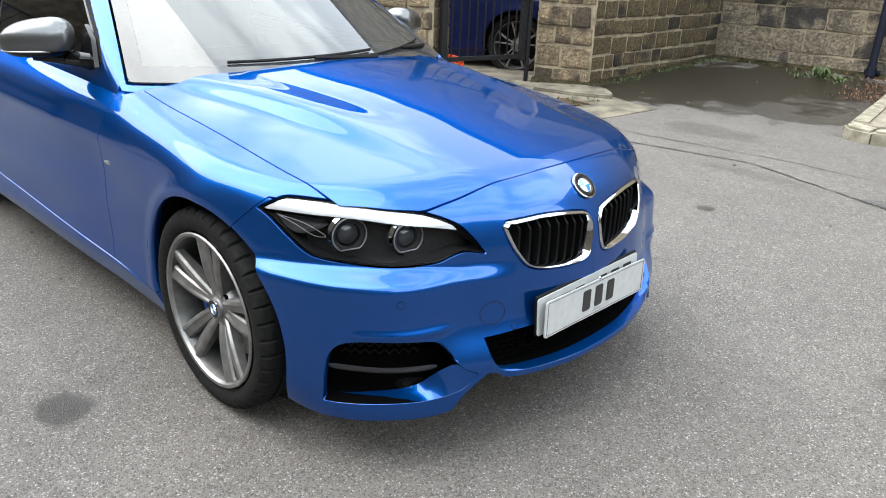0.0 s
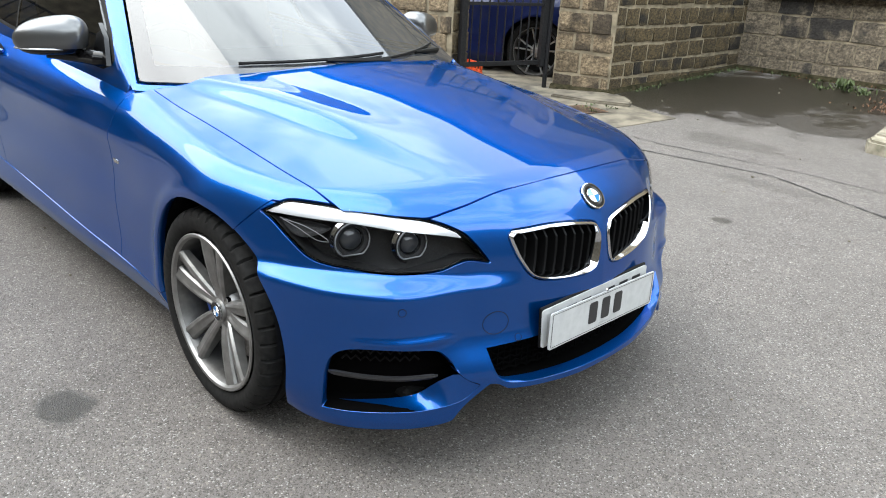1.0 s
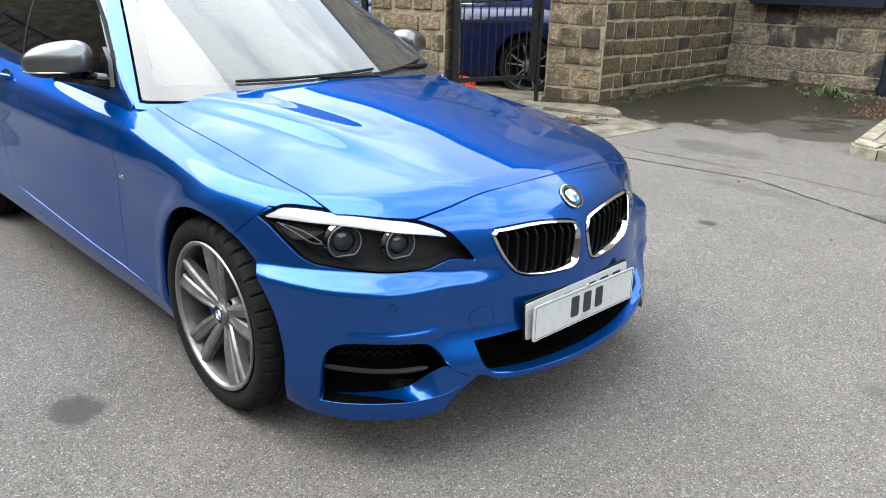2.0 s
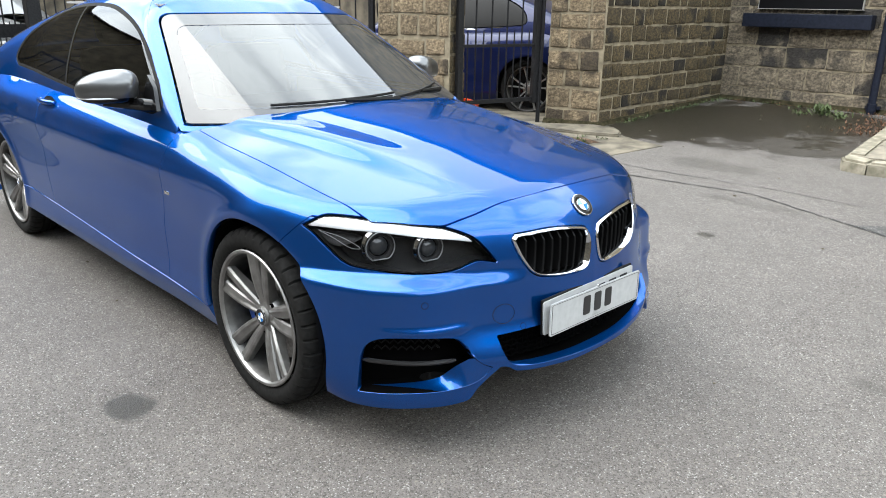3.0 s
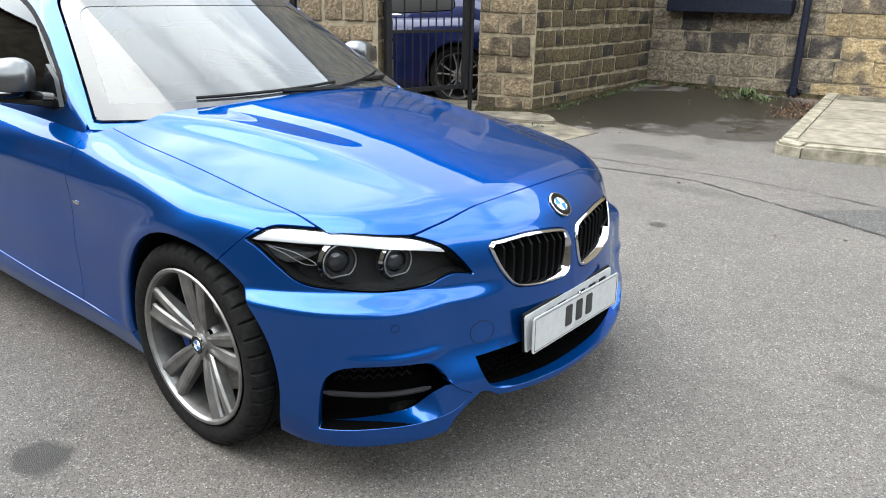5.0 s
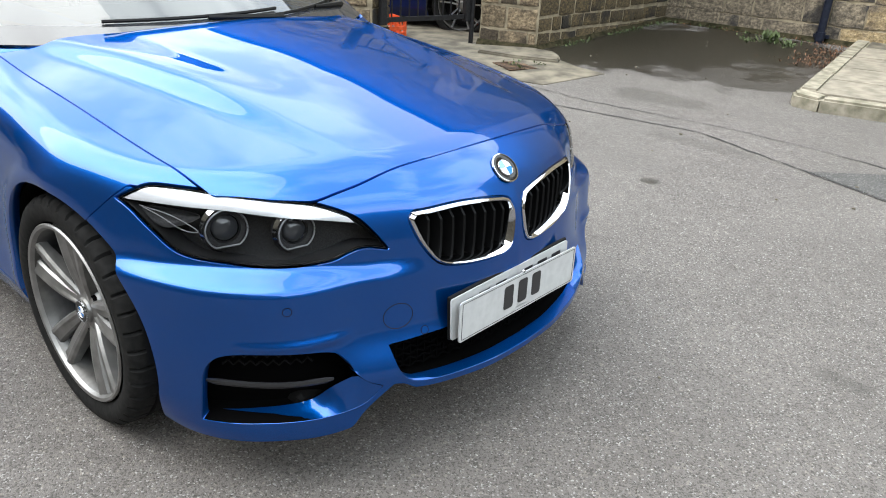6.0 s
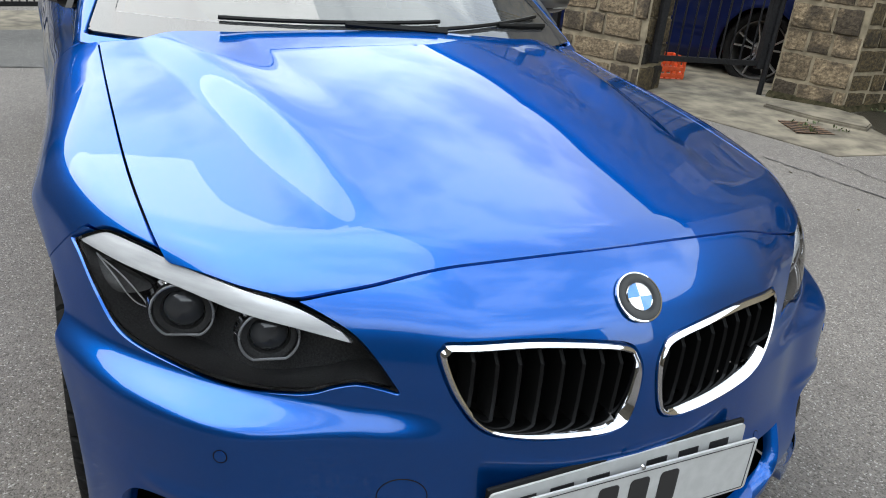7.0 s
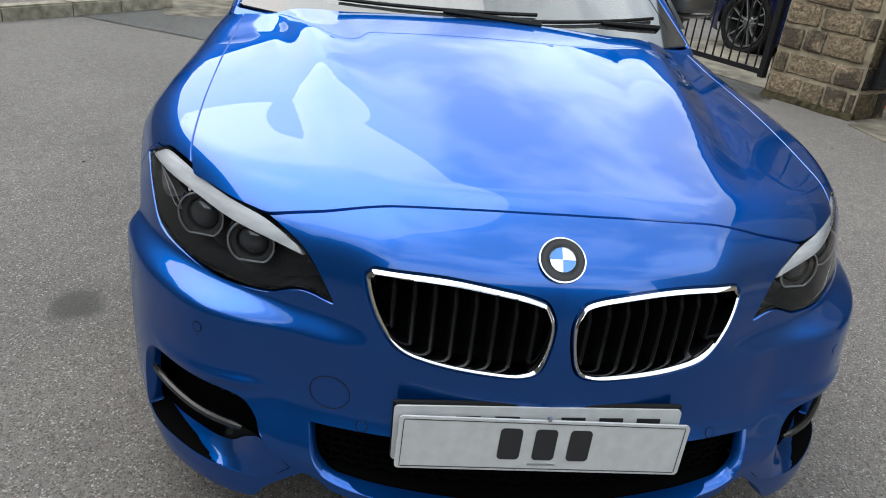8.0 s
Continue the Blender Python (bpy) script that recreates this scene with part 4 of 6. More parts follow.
# intakes
def intakes():
    both = group_under("side_intake", "black side intake with satin trim bar")
    ring = lambda inset, deep: (lambda q: round_skin(q[:, 0] / K, q[:, 1]) - np.array([deep, -deep * 0.25, 0]))(inward(VENT, inset))
    pair("duct", bands([ring(0.0, 0.002), ring(0.002, 0.05), ring(0.004, 0.10)]), SHADEBLACK, both)
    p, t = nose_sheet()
    # dark sheet that paints in the shade at the end of the duct
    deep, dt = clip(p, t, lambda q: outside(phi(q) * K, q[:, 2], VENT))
    pair("backing", skin_mesh("backing", body, deep, dt, (-0.095, 0.024, 0)), SHADEBLACK, both)
    # painted floor rising inward from the lower edge to the duct
    deg = np.linspace(53.0, 28.2, 30)
    edge_z = curve([28.2, 31, 36, 41, 53], [0.284, 0.246, 0.231, 0.225, 0.213])(deg)
    in_z = curve([28.2, 30.2, 32, 34, 37, 44, 53], [0.286, 0.304, 0.326, 0.300, 0.252, 0.229, 0.2145])(deg)
    in_d = curve([28.2, 30.2, 32, 34, 37, 44, 53], [0.001, 0.002, 0.005, 0.028, 0.05, 0.06, 0.06])(deg)
    bm = bmesh.new()
    rows = []
    for q, z0, z1, dd in zip(deg, edge_z, in_z, in_d):
        lo, hi = round_skin([q], [z0])[0] - np.array([0.001, 0, 0]), round_skin([q], [z1])[0] - np.array([dd, -dd * 0.25, 0])
        rows.append([bm.verts.new(lo + (hi - lo) * f + np.array([0, 0, -0.004 * math.sin(math.pi * f)])) for f in (0, 0.33, 0.66, 1)])
    for r0, r1 in zip(rows, rows[1:]):
        for k in range(3):
            bm.faces.new((r0[k], r1[k], r1[k + 1], r0[k + 1]))
    bmesh.ops.recalc_face_normals(bm, faces=bm.faces)
    pair("ledge", bm_mesh(bm, 175), PAINT, both, "blue painted intake ledge")
    bar = [round_skin([d], [z])[0] - np.array([0.022, -0.006, 0]) for d, z in zip(np.linspace(51.4, 34.6, 16), 0.318 + 0.002 * np.cos(np.linspace(0, 6, 16)))]
    pair("trim_bar", bm_mesh(tube(bar, [0.004] + [0.0075] * 14 + [0.004], 8)), TRIMBAR, both, "satin black trim bar")
    # honeycomb bars
    for z in (0.345, 0.365):
        pts = [round_skin([d], [z + (0.006 if i % 2 else -0.006)])[0] - np.array([0.075, -0.02, 0]) for i, d in enumerate(np.linspace(48, 36, 17))]
        pair("mesh_bar", bm_mesh(tube(pts, 0.0035, 5)), BLACK, both)
    # centre intake
    grille = tagged(new("lower_grille"), "black honeycomb lower grille")
    grille.parent = car
    ys = np.linspace(-0.42, 0.42, 45)
    for r, z in enumerate((0.285, 0.302, 0.319, 0.336, 0.353, 0.370)):
        pts = []
        for i, y in enumerate(ys):
            zz = z + (0.0045 if (i + r) % 2 else -0.0045)
            x = on_skin([y], [0.33])[0][0] - 0.06
            pts.append((x, y, zz))
        part("mesh_bar", bm_mesh(tube(pts, 0.003, 5)), SHADEBLACK, grille)
    bm = bmesh.new()
    for i, y in enumerate(ys):
        x = on_skin([y], [0.33])[0][0] - 0.06
        for r, z in enumerate((0.285, 0.302, 0.319, 0.336, 0.353)):
            if (i + r) % 2 == 0:
                box(bm, (x - 0.002, y - 0.002, z - 0.001), (x + 0.002, y + 0.002, z + 0.018))
    part("mesh_web", bm, SHADEBLACK, grille)
    # dark sheet behind the mesh, standing in for the shade there
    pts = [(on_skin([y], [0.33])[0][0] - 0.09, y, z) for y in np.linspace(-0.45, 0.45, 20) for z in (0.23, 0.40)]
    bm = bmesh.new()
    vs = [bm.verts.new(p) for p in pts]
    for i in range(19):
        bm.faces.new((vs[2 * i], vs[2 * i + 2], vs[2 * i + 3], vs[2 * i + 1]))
    part("backing", bm, SHADEBLACK, grille)
    # blue floor of the lip
    bm = bmesh.new()
    rows = []
    for y in np.linspace(-0.40, 0.40, 40):
        z = 0.261 + 0.016 * abs(y / 0.4) ** 3
        x = on_skin([y], [z])[0][0]
        rows.append((bm.verts.new((x - 0.001, y, z)), bm.verts.new((x - 0.035, y, z + 0.004))))
    for a, b in zip(rows, rows[1:]):
        bm.faces.new((a[0], b[0], b[1], a[1]))
    part("lip_floor", bm_mesh(bm), PAINT, car)
    # black shelf, shade put into its colour, that closes the intake behind the lip
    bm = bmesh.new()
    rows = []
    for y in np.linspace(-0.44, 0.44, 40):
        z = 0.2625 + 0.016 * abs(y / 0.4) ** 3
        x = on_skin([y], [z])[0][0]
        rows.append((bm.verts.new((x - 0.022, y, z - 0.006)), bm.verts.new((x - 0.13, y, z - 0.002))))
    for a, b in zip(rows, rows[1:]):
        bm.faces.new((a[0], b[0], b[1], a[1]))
    part("shelf", bm_mesh(bm), SHADEBLACK, grille)


TRIMBAR = material("trim_bar_black", (0.03, 0.03, 0.032), 0.25, 0.5)
intakes()

# roundel, plates, sensors, badge
ROUNDBLUE = material("roundel_blue", (0.006, 0.14, 0.42), 0.15, Coat_Weight=1.0)
PLATEWHITE = texture(material("plate_white", (0.78, 0.79, 0.78), 0.35, Coat_Weight=0.3), 40, (0.37, 0.374, 0.372), (0.42, 0.424, 0.422))
INK = material("plate_ink", (0.015, 0.015, 0.016), 0.4)


def roundel(parent, m, r):
    e = tagged(new("roundel"), "round enamel badge with blue and white quarters")
    e.parent = parent
    e.matrix_local = m
    part("rim", lathe([(r * 0.93, 0.0), (r * 0.94, 0.004), (r, 0.0035), (r * 1.02, 0.0)], 48, "Z"), CHROME, e)
    part("ring", lathe([(r * 0.56, 0.003), (r * 0.75, 0.0042), (r * 0.94, 0.0035)], 48, "Z"), GLOSSBLACK, e, "black enamel ring")
    part("inner_rim", lathe([(r * 0.53, 0.003), (r * 0.55, 0.0048), (r * 0.575, 0.003)], 48, "Z"), CHROME, e)
    for q in range(4):
        bm = bmesh.new()
        mid = bm.verts.new((0, 0, 0.0048))
        arc = [bm.verts.new((r * 0.54 * math.cos(math.radians(90 * q + 9 * k)), r * 0.54 * math.sin(math.radians(90 * q + 9 * k)), 0.0036)) for k in range(11)]
        for a, b in zip(arc, arc[1:]):
            bm.faces.new((mid, a, b))
        part("quarter", bm, ROUNDBLUE if q % 2 else WHITE, e)
    return e


c = on_skin([-0.011], [0.7245])[0]
n = facing(body, c[None])[0]
side = np.cross([0, 0, 1.0], n)
side /= np.linalg.norm(side)
m = Matrix((side, np.cross(n, side), n)).transposed().to_4x4()
roundel(car, Matrix.Translation(c + n * 0.002) @ m, 0.041)
for ob in [o for o in car.children if o.name.startswith("wheel")]:
    roundel(ob, pose(0, -0.0725, 0, 90, 0, 0) @ pose(0, 0, 0, 0, 0, -5), 0.030)


def rounded_plate(w, h, t, r=0.008):
    bm = bmesh.new()
    pts = []
    for cx, cz, a0 in ((w / 2 - r, h / 2 - r, 0), (-w / 2 + r, h / 2 - r, 90), (-w / 2 + r, -h / 2 + r, 180), (w / 2 - r, -h / 2 + r, 270)):
        for k in range(6):
            a = math.radians(a0 + 18 * k)
            pts.append((cx + r * math.cos(a), cz + r * math.sin(a)))
    f = [bm.verts.new((0, y, z)) for y, z in pts]
    b = [bm.verts.new((-t, y, z)) for y, z in pts]
    bm.faces.new(f)
    bm.faces.new(b[::-1])
    for i in range(len(pts)):
        bm.faces.new((f[i - 1], b[i - 1], b[i], f[i]))
    bmesh.ops.recalc_face_normals(bm, faces=bm.faces)
    return bm


def plates():
    back = tagged(new("number_plate"), "white number plate, its marks half hidden")
    back.parent = car
    back.matrix_local = pose(0.804, -0.018, 0.4135, 0, -4, 0) @ pose(0, 0, 0, 0.3, 0, 0)
    part("plate", rounded_plate(0.52, 0.111, 0.004), PLATEWHITE, back)
    part("holder", boxed((-0.014, -0.262, -0.056), (-0.0045, 0.262, 0.062), 0.004), BLACK, back)
    for y in (-0.20, -0.13, -0.06, 0.06, 0.13, 0.20):
        part("mark", boxed((0.0002, y - 0.022, -0.04), (0.0012, y + 0.022, 0.037)), INK, back)
    part("bracket", boxed((-0.03, -0.2, -0.05), (-0.012, 0.2, 0.05)), BLACK, back)
    front = tagged(new("show_plate"), "white dealer show plate with three dark marks")
    front.parent = car
    front.matrix_local = pose(0.826, -0.010, 0.405, 0, -2, 0) @ pose(0, 0, 0, -1.2, 0, 0)
    part("plate", rounded_plate(0.523, 0.109, 0.004), PLATEWHITE, front)
    for i, y in enumerate((-0.063, 0.0, 0.063)):
        part("mark", rounded_plate(0.040, 0.066, 0.001, 0.008), INK, front).location = (0.0014, y, 0.004)
    part("line", boxed((0.0002, -0.025, -0.041), (0.0012, 0.025, -0.037)), SATIN, front)
    for z in (-0.049, 0.049):
        part("border", boxed((0.0002, -0.252, z - 0.0006), (0.0011, 0.252, z + 0.0006)), INK, front)
    for y in (-0.253, 0.253):
        part("border", boxed((0.0002, y - 0.0006, -0.048), (0.0011, y + 0.0006, 0.048)), INK, front)
    part("screw", lathe([(0.0, 0.005), (0.004, 0.004), (0.005, 0.0)], 16, "X"), CHROME, front).location = (-0.002, 0.0, 0.058)


plates()


def ringlets():
    for deg, z, r in ((40.9, 0.507, 0.011), (20.9, 0.393, 0.011)):
        for s in (1, -1):
            c = round_skin([deg], [z])[0]
            n = facing(body, c[None])[0]
            m = Matrix.Translation(c * np.array([1, s, 1])) @ Vector(n * np.array([1, s, 1])).to_track_quat("Z", "Y").to_matrix().to_4x4()
            me = lathe([(0.0001, 0.0012), (r * 0.82, 0.0010), (r * 0.86, -0.002)], 24, "Z")
            part("parking_sensor", me, PAINT, car).matrix_local = m
            part("sensor_gap", lathe([(r * 0.86, 0.0003), (r, 0.0004)], 24, "Z"), BLACK, car).matrix_local = m
    c = round_skin([25.1], [0.442])[0]
    n = facing(body, c[None])[0]
    m = Matrix.Translation(c) @ Vector(n).to_track_quat("Z", "Y").to_matrix().to_4x4()
    pts = [sunk(round_skin([25.1 + 0.031 / K * math.cos(a)], [0.442 + 0.031 * math.sin(a)]), -0.0003)[0] for a in np.linspace(0, 2 * math.pi, 40, endpoint=False)]
    part("towing_cover", bm_mesh(tube(pts, 0.0009, 5, True)), BLACK, car)
    # side badge
    e = tagged(new("side_badge"), "small chrome side badge")
    e.parent = car
    for s in (-1, 1):
        bm = bmesh.new()
        o = np.array([[-0.605, -0.3, 0.647]])
        y = lift(body, o, np.array([[0, -1.0, 0]]), 0, 1)[0][1]
        box(bm, (-0.628, y - 0.003, 0.640), (-0.588, y + 0.004, 0.654), 0.002)
        me = bm_mesh(bm)
        part("badge", me if s < 0 else mirrored(me), CHROME, e)


ringlets()


# mirrors, handles, wipers, cowl
SILVER = texture(material("silver_cap", (0.26, 0.265, 0.27), 0.30, 0.85, Coat_Weight=0.25), 900, (0.11, 0.112, 0.114), (0.14, 0.142, 0.144), detail=1)


def mirrors():
    both = group_under("door_mirror", "door mirror with silver cap and black base")
    d = Vector((-0.40, -0.92, 0)).normalized()
    m = Matrix.Translation((-0.985, -0.868, 1.008)) @ Matrix((d, Vector((-d.y, d.x, 0)), Vector((0, 0, 1)))).transposed().to_4x4()

    def shell(lo, hi, scale):
        bm = bmesh.new()
        bmesh.ops.create_uvsphere(bm, u_segments=56, v_segments=36, radius=1)
        for v in bm.verts:
            x, y, z = v.co
            x, y = (abs(x) ** 0.62) * (1 if x > 0 else -1), (abs(y) ** 0.8) * (1 if y > 0 else -1)
            z = (abs(z) ** 0.78) * (1 if z > 0 else -1)
            tall = 0.074 * (1 - 0.22 * x - 0.10 * x * x) if z > 0 else 0.058
            v.co = Vector((x * 0.119 * scale - 0.010 * max(z, 0), y * 0.076 * scale * (1 - 0.12 * x), z * tall * scale))
        gone = [v for v in bm.verts if not lo <= v.co.z <= hi]
        bmesh.ops.delete(bm, geom=gone, context="VERTS")
        for v in bm.verts:
            v.co = m @ v.co
        for f in bm.faces:
            f.smooth = True
        return bm
    pair("cap", bm_mesh(shell(-0.030, 1, 1.0), 60), SILVER, both, "silver mirror cap")
    pair("lower_shell", bm_mesh(shell(-1, -0.024, 0.985), 60), GLOSSBLACK, both)
    arm = tube([m @ Vector((0.02, 0, -0.050)), m @ Vector((-0.09, 0.004, -0.060)), Vector((-0.83, -0.775, 0.952)), Vector((-0.80, -0.72, 0.946))], [0.018, 0.026, 0.026, 0.022], 12)
    pair("arm", bm_mesh(arm), GLOSSBLACK, both)
    band = tube([m @ Vector((0.118 * math.cos(a), 0.070 * math.sin(a), -0.031)) for a in np.linspace(0.25, 2.7, 20)], 0.0035, 6)
    pair("indicator_strip", bm_mesh(band), SATIN, both)
    tri = [Vector((-0.745, -0.775, 0.938)), Vector((-0.90, -0.765, 0.945)), Vector((-0.94, -0.715, 1.06)), Vector((-0.84, -0.738, 1.02))]
    bm = bmesh.new()
    f = [bm.verts.new(v + Vector((0, -0.004, 0))) for v in tri]
    g = [bm.verts.new(v + Vector((0, 0.012, 0))) for v in tri]
    bm.faces.new(f)
    for i in range(4):
        bm.faces.new((f[i - 1], g[i - 1], g[i], f[i]))
    pair("sail_panel", bm_mesh(bm), GLOSSBLACK, both)


mirrors()


def handles():
    both = group_under("door_handle", "blue painted door handle")
    xs = np.linspace(-1.99, -1.80, 12)
    o = np.stack([xs, 0 * xs - 0.3, 0 * xs + 0.868 - 0.02 * (xs + 1.9)], 1)
    p = lift(body, o, np.tile([0, -1.0, 0], (12, 1)), 0, 1)
    out = 0.006 + 0.024 * np.sin(np.linspace(0, math.pi, 12)) ** 0.5
    bar = tube([(a, b - d, c) for (a, b, c), d in zip(p, out)], [0.008] + [0.013] * 10 + [0.008], 10)
    pair("grip", bm_mesh(bar), PAINT, both)
    # flat black oval on the skin paints the shaded hollow behind the grip
    bm = bmesh.new()
    mid = p[6]
    vs = [bm.verts.new((mid[0] + 0.075 * math.cos(a), mid[1] - 0.0025 + 0.01 * math.sin(a) * 0.9, mid[2] + 0.024 * math.sin(a))) for a in np.linspace(0, 2 * math.pi, 24, endpoint=False)]
    bm.faces.new(vs)
    pair("recess_shade", bm_mesh(bm), BLACK, both)


handles()


def wipers():
    for y0, y1, yp in ((-0.43, 0.16, -0.02), (0.14, 0.60, 0.28)):
        e = tagged(new("wiper"), "black windscreen wiper")
        e.parent = car
        ys = np.linspace(y0, y1, 20)
        z = 0.956 + 0.016 * np.linspace(0, 1, 20)
        p = on_skin(ys, z, house, -1.6)
        blade = [v + np.array([0.008, 0, 0.006]) for v in p]
        part("blade", bm_mesh(tube(blade, 0.006, 6)), BLACK, e)
        ys2 = np.linspace(y0 + 0.52 * (y1 - y0), y1 + 0.01, 10)
        p2 = on_skin(ys2, np.linspace(0.9635, 0.950, 10), house, -1.6)
        arm = [v + np.array([0.010, 0, 0.004]) for v in p2]
        part("arm", bm_mesh(tube(arm, [0.007] * 3 + [0.010] * 7, 6)), BLACK, e)
    # cowl under the screen
    bm = bmesh.new()
    rows = []
    for y in np.linspace(-0.70, 0.70, 40):
        a = abs(y)
        x = float(np.interp(a, [0, 0.2, 0.465, 0.665, 0.72], [-0.42, -0.47, -0.59, -0.675, -0.69]))
        z = body_top(x, y)
        rows.append([bm.verts.new((x + 0.02, y, z - 0.020)), bm.verts.new((x - 0.01, y, z - 0.014)), bm.verts.new((x - 0.12, y, z - 0.004))])
    for a, b in zip(rows, rows[1:]):
        bm.faces.new((a[0], b[0], b[1], a[1]))
        bm.faces.new((a[1], b[1], b[2], a[2]))
    part("cowl", bm_mesh(bm, 60), BLACK, car, "black plastic scuttle cowl")


def body_top(x, y):
    return lift(body, np.array([[x, y, 0.3]]), np.array([[0, 0, 1.0]]), 0, 1)[0][2]


wipers()

# cabin furniture
CLOTH = texture(material("dark_leather", (0.02, 0.02, 0.021), 0.5), 120, (0.014, 0.014, 0.015), (0.03, 0.03, 0.03), bump=0.001)
DASH = material("dash_plastic", (0.025, 0.025, 0.026), 0.6)


def interior():
    part("dashboard", boxed((-1.15, -0.66, 0.62), (-0.62, 0.66, 0.93), 0.06), DASH, car)
    for y in (-0.36, 0.36):
        seat = tagged(new("seat"), "dark leather front seat")
        seat.parent = car
        part("cushion", boxed((-1.85, y - 0.24, 0.40), (-1.30, y + 0.24, 0.58), 0.06), CLOTH, seat)
        part("backrest", boxed((-0.09, -0.24, 0), (0.09, 0.24, 0.62), 0.07, pose(-1.85, y, 0.52, 0, -18, 0)), CLOTH, seat)
        part("headrest", boxed((-0.05, -0.13, 0), (0.06, 0.13, 0.19), 0.05, pose(-2.05, y, 1.12, 0, -12, 0)), CLOTH, seat)
    part("rear_bench", boxed((-2.75, -0.6, 0.45), (-2.45, 0.6, 0.98), 0.08), CLOTH, car)
    part("cabin_floor", boxed((-2.8, -0.72, 0.30), (-0.6, 0.72, 0.36), 0.01), BLACK, car)
    ring = [(-1.20 + 0.055 * math.sin(a), -0.36 + 0.18 * math.cos(a), 0.86 + 0.165 * math.sin(a)) for a in np.linspace(0, 2 * math.pi, 36, endpoint=False)]
    part("steering_wheel", bm_mesh(tube(ring, 0.016, 8, True)), CLOTH, car)
    part("rear_view_mirror", boxed((-0.02, -0.12, -0.035), (0.02, 0.12, 0.035), 0.015, pose(-1.12, 0, 1.215)), GLOSSBLACK, car)
    part("headlining", boxed((-2.4, -0.50, 1.325), (-1.25, 0.50, 1.335)), material("headlining", (0.35, 0.34, 0.33), 0.9), car)
    part("door_card", boxed((-2.0, -0.74, 0.36), (-0.7, -0.70, 0.90), 0.01), DASH, car)
    part("door_card", boxed((-2.0, 0.70, 0.36), (-0.7, 0.74, 0.90), 0.01), DASH, car)
    part("boot_bulkhead", boxed((-2.95, -0.62, 0.3), (-2.80, 0.62, 1.0), 0.02), BLACK, car)


interior()


# ---- stone walls ----
def stone_material(name, low, high, soot):
    m = texture(material(name, low, 0.92), 7, low, high, bump=0.012, detail=8, vary=0.32, space="Object")
    n, l = m.node_tree.nodes, m.node_tree.links
    b = n["Principled BSDF"]
    old = b.inputs["Base Color"].links[0].from_socket
    info, geo, t = n.new("ShaderNodeObjectInfo"), n.new("ShaderNodeNewGeometry"), n.new("ShaderNodeTexNoise")
    t.inputs["Scale"].default_value, t.inputs["Detail"].default_value = 5.5, 6
    l.new(geo.outputs["Position"], t.inputs["Vector"])
    add = n.new("ShaderNodeMath")
    add.operation = "MULTIPLY_ADD"
    l.new(info.outputs["Random"], add.inputs[0])
    add.inputs[1].default_value = 0.55
    l.new(t.outputs["Fac"], add.inputs[2])
    r = n.new("ShaderNodeMapRange")
    r.inputs["From Min"].default_value, r.inputs["From Max"].default_value = 0.80, 1.02
    l.new(add.outputs["Value"], r.inputs["Value"])
    mx = n.new("ShaderNodeMix")
    mx.data_type = "RGBA"
    mx.inputs["B"].default_value = (*soot, 1)
    l.new(r.outputs["Result"], mx.inputs["Factor"])
    l.new(old, mx.inputs["A"])
    l.new(mx.outputs["Result"], b.inputs["Base Color"])
    # fine speckle
    sp = n.new("ShaderNodeTexNoise")
    sp.inputs["Scale"].default_value, sp.inputs["Detail"].default_value, sp.inputs["Roughness"].default_value = 45, 7, 0.7
    l.new(geo.outputs["Position"], sp.inputs["Vector"])
    sr = n.new("ShaderNodeMapRange")
    sr.inputs["From Min"].default_value, sr.inputs["From Max"].default_value = 0.36, 0.64
    sr.inputs["To Min"].default_value, sr.inputs["To Max"].default_value = 0.45, 1.35
    l.new(sp.outputs["Fac"], sr.inputs["Value"])
    hv = n.new("ShaderNodeHueSaturation")
    l.new(sr.outputs["Result"], hv.inputs["Value"])
    l.new(mx.outputs["Result"], hv.inputs["Color"])
    l.new(hv.outputs["Color"], b.inputs["Base Color"])
    # tooled relief
    w = n.new("ShaderNodeTexNoise")
    w.inputs["Scale"].default_value, w.inputs["Detail"].default_value = 38, 6
    l.new(geo.outputs["Position"], w.inputs["Vector"])
    bp = n.new("ShaderNodeBump")
    bp.inputs["Strength"].default_value, bp.inputs["Distance"].default_value = 0.8, 0.012
    l.new(w.outputs["Fac"], bp.inputs["Height"])
    first = b.inputs["Normal"].links[0].from_socket
    l.new(first, bp.inputs["Normal"])
    l.new(bp.outputs["Normal"], b.inputs["Normal"])
    return m


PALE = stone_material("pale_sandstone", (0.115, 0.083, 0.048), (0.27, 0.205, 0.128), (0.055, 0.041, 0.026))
# brown stone, darkened further to hold the shade on the return wall
SHADEDBROWN = stone_material("shaded_brown_sandstone", (0.040, 0.029, 0.013), (0.118, 0.084, 0.038), (0.014, 0.011, 0.007))
GREY = stone_material("grey_sandstone", (0.085, 0.070, 0.050), (0.24, 0.195, 0.138), (0.034, 0.030, 0.026))
# paler stone for the wall's right part, sunlight put into its colour
SUNHONEY = stone_material("sunlit_honey_sandstone", (0.23, 0.165, 0.08), (0.36, 0.275, 0.16), (0.10, 0.08, 0.06))
MORTAR = texture(material("mortar", (0.36, 0.32, 0.25), 0.95), 9, (0.145, 0.12, 0.08), (0.30, 0.25, 0.17), bump=0.006)


